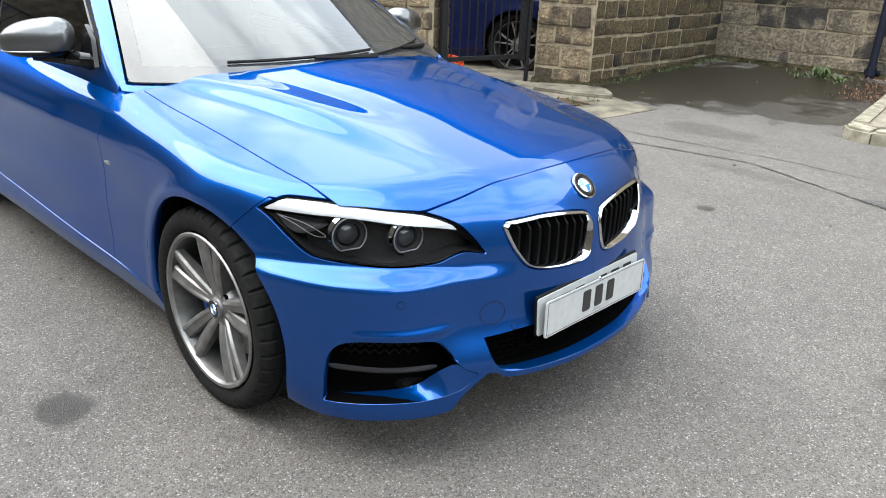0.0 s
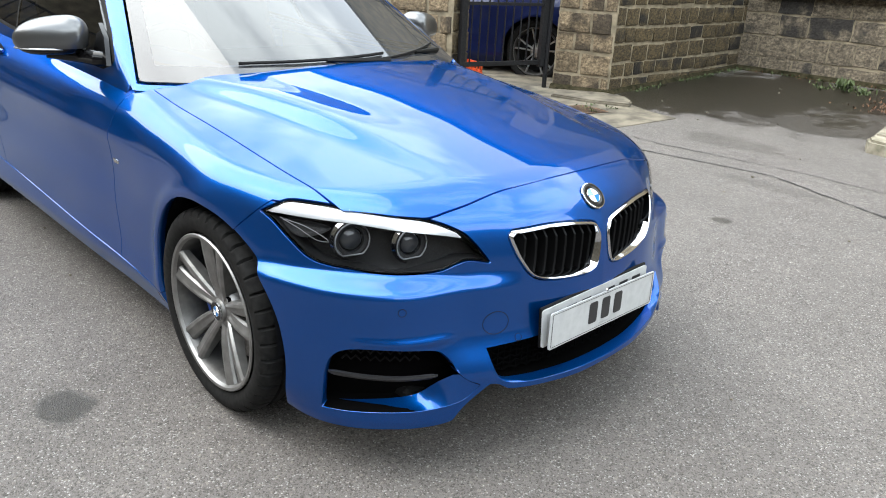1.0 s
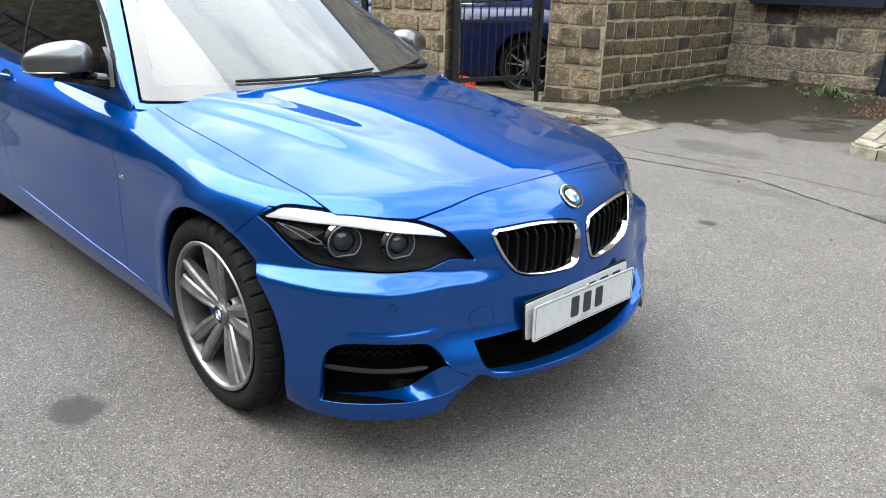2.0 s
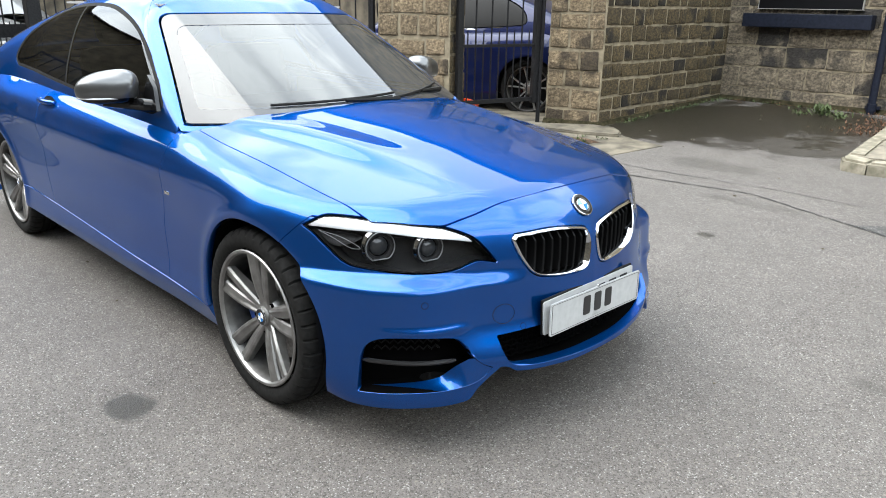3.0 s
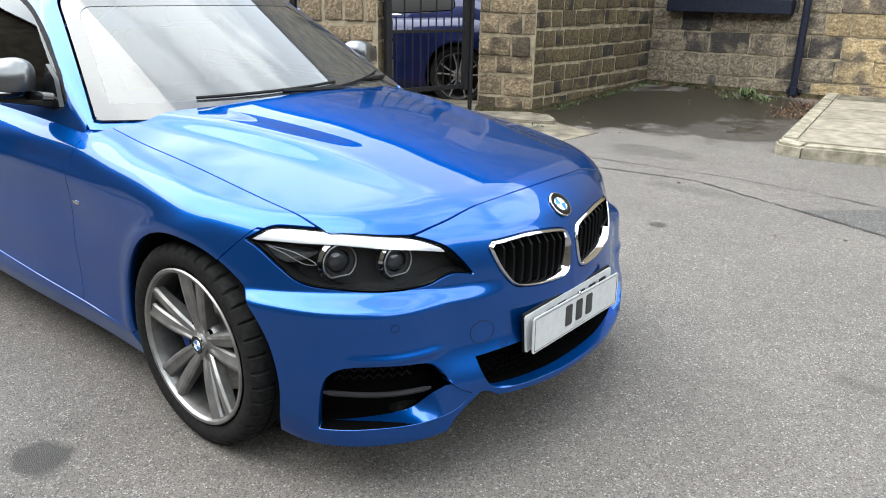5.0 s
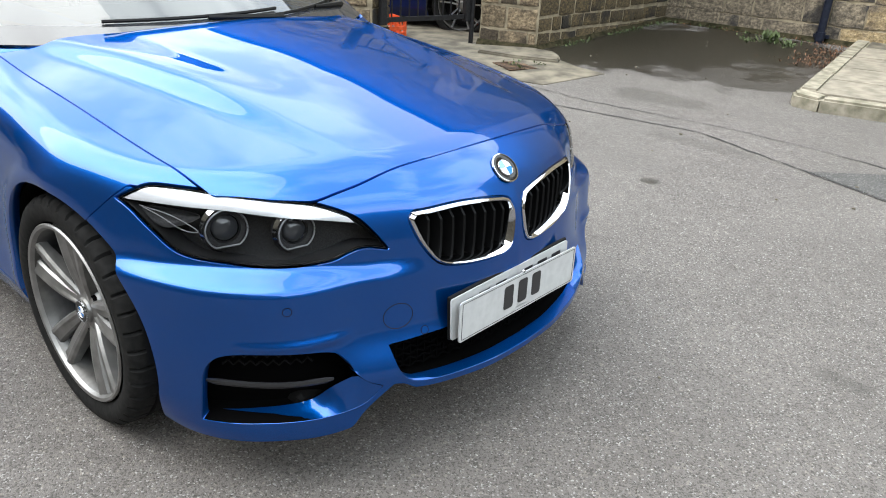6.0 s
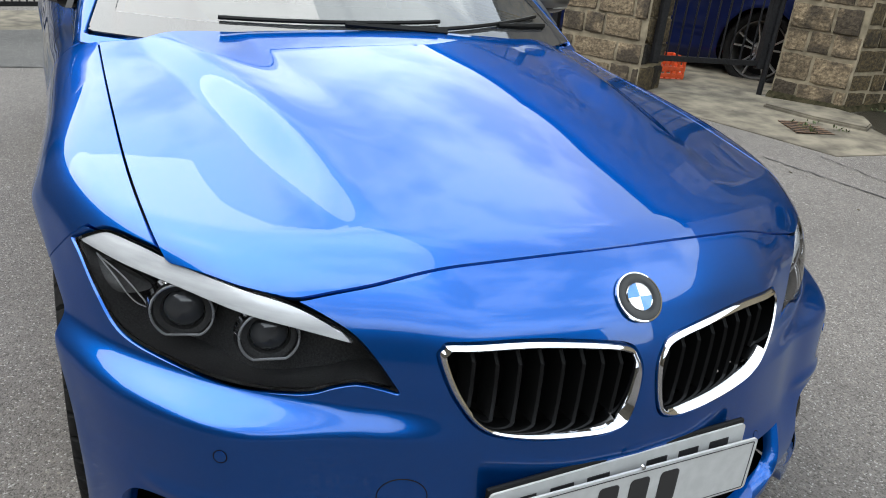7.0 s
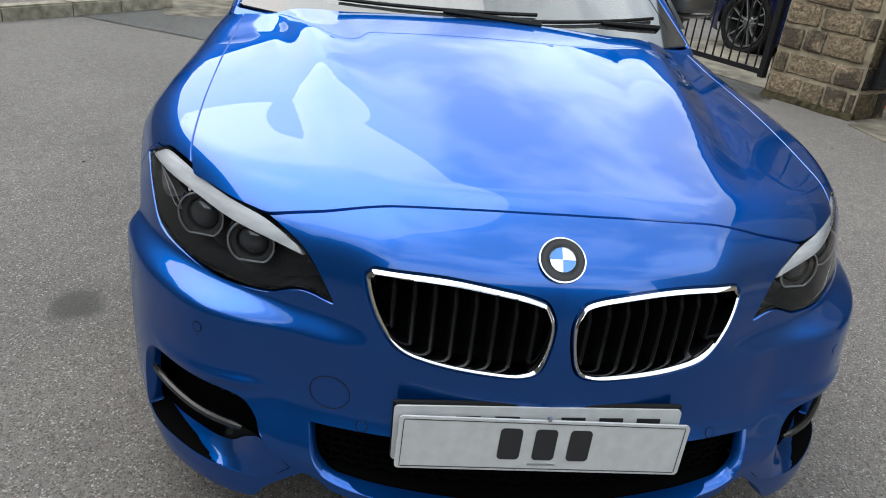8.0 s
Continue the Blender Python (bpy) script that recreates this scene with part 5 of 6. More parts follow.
def block_mesh(seed):
    """A dressed stone, one unit each way, face towards -y, worn round its edges."""
    rng = random.Random(seed)
    n = 5
    verts, faces, idx = [], [], {}
    for i in range(n):
        for k in range(n):
            u, v = i / (n - 1), k / (n - 1)
            rim = min(u, 1 - u, v, 1 - v)
            uu, vv = u, v
            if rim == 0:
                uu += rng.uniform(-0.018, 0.018)
                vv += rng.uniform(-0.025, 0.025)
            y = -0.50 if rim == 0 else -0.86 - rng.uniform(0, 0.30)
            if 0 < rim < 0.3:
                uu = 0.5 + (u - 0.5) * 1.90
                vv = 0.5 + (v - 0.5) * 1.84
                y += rng.uniform(0.0, 0.25)
            idx[i, k] = len(verts)
            verts.append((uu, y, vv))
    for i in range(n - 1):
        for k in range(n - 1):
            faces.append((idx[i, k], idx[i + 1, k], idx[i + 1, k + 1], idx[i, k + 1]))
    ring = [idx[i, 0] for i in range(n)] + [idx[n - 1, k] for k in range(1, n)] + [idx[i, n - 1] for i in range(n - 2, -1, -1)] + [idx[0, k] for k in range(n - 2, 0, -1)]
    base = len(verts)
    for q in ring:
        verts.append((verts[q][0], 0.25, verts[q][2]))
    for j in range(len(ring)):
        a, b = ring[j], ring[(j + 1) % len(ring)]
        faces.append((b, a, base + j, base + (j + 1) % len(ring)))
    me = to_mesh("stone", verts, faces)
    me.shade_smooth()
    return me


BLOCKS = {}


def stones_for(mat):
    if mat.name not in BLOCKS:
        made = []
        for s in range(7):
            me = block_mesh(s * 31 + 5)
            me.materials.append(mat)
            made.append(me)
        BLOCKS[mat.name] = made
    return BLOCKS[mat.name]


def stone_wall(name, a, b, thick, z0, z1, course, length, joint, mats, proud=0.03, label="", seed=1, stones_to=99.0, ground=0.0, along_to=99.0):
    """A wall with its face on the right hand going from a to b: mortar core and single stones."""
    a, b = Vector((*a, 0)), Vector((*b, 0))
    d = b - a
    m = Matrix.Translation(a) @ Matrix.Rotation(math.atan2(d.y, d.x), 4, "Z")
    wall = tagged(part(name, boxed((0, 0, z0), (d.length, thick, z1), 0.0), MORTAR), label or "coursed sandstone wall with pale mortar joints", "wall", kind="structure")
    wall.matrix_world = m
    rng = random.Random(seed)
    z = ground
    while z < min(z1, stones_to) - 0.06:
        h = course * rng.uniform(0.85, 1.18)
        h = min(h, z1 - z)
        x = -rng.uniform(0, 0.4) * length
        wave = rng.uniform(0, 6)
        while x < min(d.length, along_to):
            w = length * rng.uniform(0.6, 1.35)
            x0, x1 = max(x, 0.0), min(x + w, d.length)
            if x1 - x0 > 0.06:
                mat = mats[0] if len(mats) == 1 or x0 < mats[2] else mats[1]
                s = part("stone", rng.choice(stones_for(mat)), None, wall)
                jx = joint * rng.uniform(0.7, 1.3)
                jz = joint * rng.uniform(0.8, 1.3)
                sway = joint * 0.25 * math.sin(wave + x0 * 1.7)
                s.matrix_local = Matrix.Translation((x0 + jx / 2, 0.0, z + jz * rng.uniform(0.3, 0.7) + sway)) @ pose(0, 0, 0, 0, rng.uniform(-1.6, 1.6), 0) @ Matrix.Diagonal((x1 - x0 - jx, proud * rng.uniform(0.6, 1.3), h - jz, 1))
            x += w
        z += h
    return wall


P_L, P_R = (-4.07, 3.12), (-3.30, 3.41)
Q_L, Q_R = (-2.94, 4.58), (-2.36, 4.755)
# brown stones with this face's shade put into their colour
stone_wall("wall_return", Q_R, (-2.36, 7.60), 0.5, -0.2, 3.3, 0.176, 0.275, 0.028, [SHADEDBROWN], 0.014, "brown coursed stone wall, shade painted in, with wide pale joints", 3, stones_to=2.5, ground=0.12)
# grey stones paint the shaded corner, honey ones the sunlit stretch
stone_wall("wall_back", (-2.36, 7.60), (9.0, 7.60), 0.5, -0.2, 6.5, 0.228, 0.40, 0.014, [GREY, SUNHONEY, 1.95], 0.013, "weathered sandstone house wall, shaded corner painted grey, sunlit part honey", 8, stones_to=2.6, ground=0.2, along_to=5.2)
stone_wall("wall_pier_gate", Q_L, Q_R, 0.55, -0.2, 2.6, 0.195, 0.31, 0.026, [PALE], 0.016, "pale sandstone gate pier", 4, ground=0.11)
stone_wall("wall_pier_gate_side", (-2.94 - 0.158, 4.58 + 0.53), (-2.945, 4.60), 0.3, -0.2, 2.6, 0.185, 0.30, 0.02, [PALE], 0.02, "pale sandstone gate pier side", 14, ground=0.11)
stone_wall("wall_pier_drive", P_L, P_R, 0.35, -0.2, 2.6, 0.20, 0.33, 0.030, [PALE], 0.018, "sandstone gate pier with rough blocks", 5, ground=0.08)
# pier sides in the same darkened brown, darker than the pale front
stone_wall("wall_pier_drive_side", P_R, (P_R[0] - 0.12, P_R[1] + 0.33), 0.3, -0.2, 2.6, 0.19, 0.3, 0.02, [SHADEDBROWN], 0.02, "sandstone gate pier side", 15, ground=0.08)
stone_wall("wall_pier_drive_end", (P_L[0] - 0.12, P_L[1] + 0.33), P_L, 0.3, -0.2, 2.6, 0.19, 0.3, 0.02, [SHADEDBROWN], 0.02, "sandstone gate pier end", 16, ground=0.08)


# ---- plain buildings that close the yard ----
SLATE = texture(material("slate", (0.08, 0.085, 0.09), 0.6), 20, (0.05, 0.053, 0.058), (0.11, 0.115, 0.12))
HOUSESTONE = texture(material("far_stone", (0.25, 0.21, 0.15), 0.92), 3, (0.050, 0.041, 0.029), (0.125, 0.104, 0.073), bump=0.01)


def plain_house(x0, x1, y0, y1, h, label):
    house_ob = tagged(new("stone_building"), label, "building")
    part("wall", boxed((x0, y0, -0.2), (x1, y1, h), 0.02), HOUSESTONE, house_ob)
    bm = bmesh.new()
    along_x = (x1 - x0) > (y1 - y0)
    o = 0.3
    if along_x:
        mid = (y0 + y1) / 2
        pts = [(x0 - o, y0 - o, h), (x1 + o, y0 - o, h), (x1 + o, y1 + o, h), (x0 - o, y1 + o, h), (x0 - o, mid, h + 2.2), (x1 + o, mid, h + 2.2)]
        fs = [(0, 1, 5, 4), (2, 3, 4, 5), (0, 4, 3), (1, 2, 5), (0, 3, 2, 1)]
    else:
        mid = (x0 + x1) / 2
        pts = [(x0 - o, y0 - o, h), (x1 + o, y0 - o, h), (x1 + o, y1 + o, h), (x0 - o, y1 + o, h), (mid, y0 - o, h + 2.2), (mid, y1 + o, h + 2.2)]
        fs = [(0, 4, 5, 3), (1, 2, 5, 4), (0, 1, 4), (3, 5, 2), (0, 3, 2, 1)]
    vs = [bm.verts.new(p) for p in pts]
    for f in fs:
        bm.faces.new([vs[i] for i in f])
    bmesh.ops.recalc_face_normals(bm, faces=bm.faces)
    part("roof", bm, SLATE, house_ob)
    return house_ob


plain_house(-24, -2.9, 9.8, 18, 8.2, "long stone building behind the gated car park")
# never in view: added for the dark reflection in the car's side
plain_house(-30, 14, -20, -10.5, 9.0, "plain stone terrace added out of view for reflections")
plain_house(-34, -21, -9.5, 9.0, 8.0, "plain stone house beyond the sliding gate")
# added behind the camera, out of view, to close the yard
plain_house(12, 20, -11, 7, 5.0, "plain stone house added out of view at the yard's end")

# ---- drainpipe, sign, sill ----
NAVY = texture(material("navy_paint", (0.008, 0.010, 0.020), 0.5, IOR=1.3), 30, (0.005, 0.007, 0.014), (0.011, 0.014, 0.026))
SIGNBLACK = material("sign_black", (0.004, 0.004, 0.005), 0.35, IOR=1.3)
LETTER = material("letter_white", (0.55, 0.55, 0.55), 0.6)


def drainpipe():
    p = tagged(new("drainpipe"), "dark navy cast-iron drainpipe on the wall", "drainpipe")
    part("pipe", bm_mesh(tube([(-0.485, 7.50, 0.21), (-0.485, 7.50, 3.0), (-0.485, 7.50, 6.4)], 0.042, 14)), NAVY, p)
    for z in (0.26, 1.62, 3.2):
        part("socket", bm_mesh(tube([(-0.485, 7.50, z), (-0.485, 7.50, z + 0.09)], 0.054, 14)), NAVY, p)
        part("bracket", boxed((-0.565, 7.53, z + 0.02), (-0.405, 7.58, z + 0.06), 0.004), NAVY, p)


drainpipe()


def words(text, size, m, mat, parent):
    c = bpy.data.curves.new("words", "FONT")
    c.body, c.size, c.extrude, c.align_x = text, size, 0.0008, "CENTER"
    ob = new("words", c)
    dg = bpy.context.evaluated_depsgraph_get()
    me = bpy.data.meshes.new_from_object(ob.evaluated_get(dg))
    bpy.data.objects.remove(ob)
    o = part("lettering", me, mat, parent)
    me.materials.clear()
    me.materials.append(mat)
    o.matrix_local = m
    return o


def sign():
    s = tagged(new("wall_sign"), "black notice board with white lettering on stone wall", "sign")
    part("board", boxed((-1.975, 7.535, 1.375), (-0.785, 7.575, 2.45), 0.004), SIGNBLACK, s)
    for lo, hi in (((-1.99, 7.53, 1.369), (-0.77, 7.58, 1.3745)), ((-1.99, 7.53, 2.4505), (-0.77, 7.58, 2.465))):
        part("frame_bar", boxed(lo, hi), PALEFRAME, s)
    for lo, hi in (((-1.981, 7.53, 1.375), (-1.9755, 7.58, 2.45)), ((-0.7845, 7.53, 1.375), (-0.779, 7.58, 2.45))):
        part("frame_bar", boxed(lo, hi), PALEFRAME, s)
    words("or have a look at our website", 0.088, pose(-1.38, 7.532, 1.83, 90, 0, 0), LETTER, s)
    part("rule", boxed((-1.85, 7.532, 1.688), (-0.90, 7.5345, 1.694)), LETTER, s)
    x = -1.84
    rng = random.Random(4)
    while x < -0.90:
        w = rng.uniform(0.018, 0.032)
        part("mark", boxed((x, 7.532, 1.575), (x + w, 7.5345, 1.575 + rng.choice((0.036, 0.036, 0.050)))), LETTER, s)
        x += w + 0.020
    x = -1.60
    while x < -1.12:
        part("mark", boxed((x, 7.532, 1.488), (x + 0.026, 7.5345, 1.525)), LETTER, s)
        x += 0.026 + (0.06 if -1.47 < x < -1.43 else 0.014)
    sill = tagged(part("window_sill_stone", boxed((-2.12, 7.44, 1.155), (-0.635, 7.62, 1.318), 0.008), NAVY), "dark painted stone window sill", "sill", kind="structure")
    return sill


PALEFRAME = material("pale_frame", (0.32, 0.305, 0.285), 0.7)
sign()

# ---- iron gates ----
IRON = texture(material("black_iron", (0.008, 0.008, 0.009), 0.5, IOR=1.3), 60, (0.005, 0.005, 0.006), (0.014, 0.014, 0.015))


def iron_gate(a, b, z0, z1, dog, label, step_x=0.19, frame_r=0.028, beam=0.045):
    a, b = Vector((*a, 0)), Vector((*b, 0))
    d = b - a
    g = tagged(new("iron_gate"), label, "gate")
    g.matrix_world = Matrix.Translation(a) @ Matrix.Rotation(math.atan2(d.y, d.x), 4, "Z")
    L = d.length
    for x in (0.0, L):
        part("stile", boxed((x - frame_r, -frame_r, z0 - 0.02), (x + frame_r, frame_r, z1), 0.004), IRON, g)
    for z, tall in ((z0, 0.045), (dog - 0.14, beam), (z1 - 0.03, 0.045)):
        part("rail", boxed((0.03, -0.008, z), (L - 0.03, 0.008, z + tall), 0.002), IRON, g)
    n = max(int(L / step_x), 2)
    for i in range(1, n):
        x = L * i / n
        part("picket", bm_mesh(tube([(x, 0, z0 + 0.02), (x, 0, z1)], 0.0085, 8)), IRON, g)
    for i in range(n):
        x = L * (i + 0.5) / n
        part("dog_bar", bm_mesh(tube([(x, 0, z0 + 0.02), (x, 0, dog), (x, 0, dog + 0.04)], [0.0075, 0.0075, 0.001], 8)), IRON, g)
    return g


iron_gate((-3.25, 3.50), (-3.03, 4.46), 0.36, 2.3, 1.08, "black iron picket gate between stone piers", 0.17, 0.03, 0.03)
iron_gate((-7.75, 1.68), (-4.14, 3.09), 0.22, 2.3, 0.98, "wide black iron drive gate beside the pier")
pole = tagged(new("gate_post"), "black iron gate post fixed to stone pier", "post")
part("post", bm_mesh(tube([(-2.985, 4.50, 0.08), (-2.985, 4.50, 2.5)], 0.024, 10)), IRON, pole)
part("hinge", boxed((-3.07, 4.47, 0.52), (-2.98, 4.50, 0.56), 0.004), IRON, pole)
iron_gate((-6.15, -3.1), (-7.65, 1.9), 0.16, 1.9, 1.07, "long black steel sliding gate across the entrance", 0.125, 0.07, 0.14)
slide = tagged(new("gate_post"), "square black steel post of the sliding gate", "post")
part("post", boxed((-7.02, 0.60, 0.0), (-6.90, 0.74, 2.1), 0.006), IRON, slide)
part("cap", boxed((-7.035, 0.585, 2.1), (-6.885, 0.755, 2.115), 0.004), IRON, slide)


# ---- parked cars behind the gates ----
def parked_car(label, m, colour):
    paint = material("car_paint", tuple(c * 0.6 for c in colour), 0.3, 0.3, Coat_Weight=0.5, Coat_Roughness=0.03, Specular_IOR_Level=0.2)
    ob = tagged(new("parked_car"), label, "car")
    ob.matrix_world = m

    def mirror_mesh(pts, tris, f):
        nrm = facing(f, pts)
        a = pts[tris]
        turned = np.einsum("ij,ij->i", np.cross(a[:, 1] - a[:, 0], a[:, 2] - a[:, 0]), nrm[tris[:, 0]]) < 0
        tris = np.where(turned[:, None], tris[:, ::-1], tris)
        k = np.array([1, -1, 1])
        return to_mesh("shell", np.concatenate([pts, pts * k]), np.concatenate([tris, tris[:, ::-1] + len(pts)]), np.concatenate([nrm, nrm * k]))

    def side(u, v):
        o = np.stack([u, np.full_like(u, -0.35), np.full_like(u, 0.45)], 1)
        return lift(body, o, np.stack([0 * u, -np.cos(np.radians(v)), np.sin(np.radians(v))], 1), 0, 1.4)
    p, t = sheet(np.linspace(-3.72, 0.78, 90), np.linspace(-30, 100, 60), side)
    p, t = clip(p, t, lambda q: -d_wheel(q, ARCH_F))
    p, t = clip(p, t, lambda q: -d_wheel(q, ARCH_R))
    part("body_shell", mirror_mesh(p, t, body), paint, ob)

    def over(u, v):
        o = np.stack([u, 0 * u, 0 * u + 0.9], 1)
        return lift(house, o, np.stack([0 * u, -np.cos(np.radians(v)), np.sin(np.radians(v))], 1), 0, 1.2)
    p, t = sheet(np.linspace(-3.3, -0.5, 80), np.linspace(-2, 90, 50), over)
    win = lambda q: np.maximum(outside(q[:, 0], q[:, 2], WINDOW), 0.3 - np.abs(q[:, 1]))
    a, b = clip(p, t, lambda q: 0.012 - win(q))
    part("roof", mirror_mesh(a, b, house), paint, ob)
    a, b = clip(p, t, win)
    part("side_window", mirror_mesh(a, b, house), BLACK, ob, "dark reflecting side window")
    a, b = clip(p, t, lambda q: np.maximum(np.maximum(win(q) - 0.022, -win(q) + 0.012), q[:, 2] - 1.02))
    part("waist_strip", mirror_mesh(sunk_by(a, -0.003), b, house), CHROME, ob, "chrome window strip")
    part("interior_block", boxed((-3.3, -0.6, 0.25), (0.45, 0.6, 0.85), 0.05), BLACK, ob)
    for wx in (0.0, -2.69):
        for s in (-1, 1):
            w = new("wheel")
            w.parent = ob
            w.matrix_local = pose(wx, s * 0.745, 0.33, 0, 0, 0 if s < 0 else 180) @ Matrix.Diagonal((1.04, 1, 1.04, 1))
            part("tyre", TYRE, RUBBER, w)
            part("rim", BARREL, GLOSSBLACK, w)
            part("hub", HUB, GLOSSBLACK, w)
            for k in range(5):
                for q in (1, -1):
                    sp = part("spoke", THIN, SATIN, w)
                    sp.matrix_local = pose(0, 0, 0, 0, 72 * k, 0) @ Matrix.Diagonal((q, 1, 1, 1))
            part("well", lathe([(0.05, 0.03), (0.225, 0.03)], 32), BLACK, w)
    return ob


def sunk_by(pts, depth):
    return pts - facing(house, pts) * depth


def thin_spoke():
    bm = bmesh.new()
    rows = [(0.04, 0.012, 0.006, -0.066), (0.12, 0.024, 0.006, -0.082), (0.228, 0.056, 0.008, -0.092)]
    rings = [[bm.verts.new((c + q * w, y + h, r)) for q, h in ((-1, 0.03), (-1, 0), (1, 0), (1, 0.03))] for r, c, w, y in rows]
    for a, b in zip(rings, rings[1:]):
        for k in range(4):
            bm.faces.new((a[k], a[(k + 1) % 4], b[(k + 1) % 4], b[k]))
    bmesh.ops.recalc_face_normals(bm, faces=bm.faces)
    return bm_mesh(bm, 30)


THIN = thin_spoke()
fwd = math.degrees(math.atan2(-0.36, -0.93))


def park(rx, ry, z, turn):
    """Pose with the left rear wheel at (rx, ry)."""
    return pose(rx, ry, z, 0, 0, turn) @ pose(2.69, -0.80, 0)


parked_car("dark blue saloon parked behind the iron gate", park(-3.72, 4.98, 0.06, fwd) @ Matrix.Scale(1.07, 4), (0.002, 0.010, 0.075))
parked_car("blue car parked behind the drive gate", park(-8.9, 4.7, 0.05, fwd + 8), (0.002, 0.008, 0.06))
parked_car("black car parked beyond the sliding gate", pose(-12.5, -0.6, 0.0, 0, 0, 10), (0.01, 0.01, 0.012))
parked_car("silver car parked beyond the sliding gate", pose(-13.0, 2.4, 0.05, 0, 0, 10), (0.16, 0.165, 0.17))


# ---- paving, kerbs, apron, drain ----
CONCRETE = texture(material("worn_concrete", (0.30, 0.27, 0.21), 0.9), 6, (0.050, 0.043, 0.031), (0.155, 0.135, 0.100), bump=0.006, space="Object")
FLAG = texture(material("flagstone", (0.38, 0.34, 0.28), 0.9), 9, (0.14, 0.124, 0.096), (0.235, 0.208, 0.162), bump=0.004, vary=0.12)
KERB = texture(material("kerb_stone", (0.40, 0.37, 0.30), 0.9), 12, (0.12, 0.11, 0.076), (0.26, 0.234, 0.182), bump=0.008, vary=0.1)


def flat_piece(name, outline_xy, thick, lift_z, mat, parent=None, bevel=0.006):
    bm = bmesh.new()
    top = [bm.verts.new((x, y, float(rise(np.array(x), np.array(y))) + lift_z)) for x, y in outline_xy]
    bot = [bm.verts.new((v.co.x, v.co.y, v.co.z - thick)) for v in top]
    bm.faces.new(top)
    for i in range(len(top)):
        bm.faces.new((top[i - 1], bot[i - 1], bot[i], top[i]))
    bmesh.ops.recalc_face_normals(bm, faces=bm.faces)
    if bevel:
        rim = [e for e in bm.edges if e.verts[0] in top and e.verts[1] in top]
        bmesh.ops.bevel(bm, geom=rim, offset=bevel, segments=2, affect="EDGES")
    return part(name, bm, mat, parent)


def paving():
    pav = tagged(new("pavement"), "raised flagstone pavement with worn stone kerb", "pavement", kind="structure")
    h = 0.10
    # kerb stones: along the front, then up the side
    rng = random.Random(2)
    front, x = [], 0.36
    flat_piece("kerb_stone", [(0.21, 4.44), (0.40, 4.395), (0.42, 4.56), (0.20, 4.66), (0.165, 4.55)], 0.2, h, KERB, pav, 0.02)
    while x < 5.0:
        w = rng.uniform(0.55, 0.8)
        y0 = 4.395 + 0.19 * (x - 0.36)
        y1 = 4.395 + 0.19 * (x + w - 0.36)
        flat_piece("kerb_stone", [(x + 0.05, y0), (x + w + 0.04, y1), (x + w + 0.03, y1 + 0.15), (x + 0.05, y0 + 0.15)], 0.2, h + rng.uniform(-0.004, 0.004), KERB, pav, 0.016)
        x += w
    y = 4.67
    while y < 7.45:
        w = min(rng.uniform(0.6, 0.85), 7.5 - y)
        c = lambda q: 0.18 - 0.10 * (q - 4.6)
        flat_piece("kerb_stone", [(c(y), y + 0.005), (c(y) + 0.14, y + 0.005), (c(y + w) + 0.14, y + w - 0.005), (c(y + w), y + w - 0.005)], 0.2, h + rng.uniform(-0.004, 0.004), KERB, pav, 0.016)
        y += w
    # flags
    for i in range(7):
        for k in range(5):
            x0, y0 = 0.31 + i * 0.66, 4.60 + k * 0.60
            off = 0.19 * (x0 - 0.3)
            skew = -0.10 * (k * 0.60)
            q = [(x0 + skew + 0.006, y0 + off + 0.006), (x0 + 0.65 + skew, y0 + off + 0.125), (x0 + 0.65 + skew - 0.06, y0 + off + 0.72), (x0 + skew - 0.054, y0 + off + 0.596)]
            if max(v[1] for v in q) < 7.58:
                flat_piece("flagstone", q, 0.06, h - 0.004 + rng.uniform(-0.003, 0.003), FLAG, pav, 0.005)
    flat_piece("bed", [(0.3, 4.56), (5.3, 5.5), (5.3, 7.58), (0.02, 7.58)], 0.2, h - 0.022, CONCRETE, pav, 0)


paving()


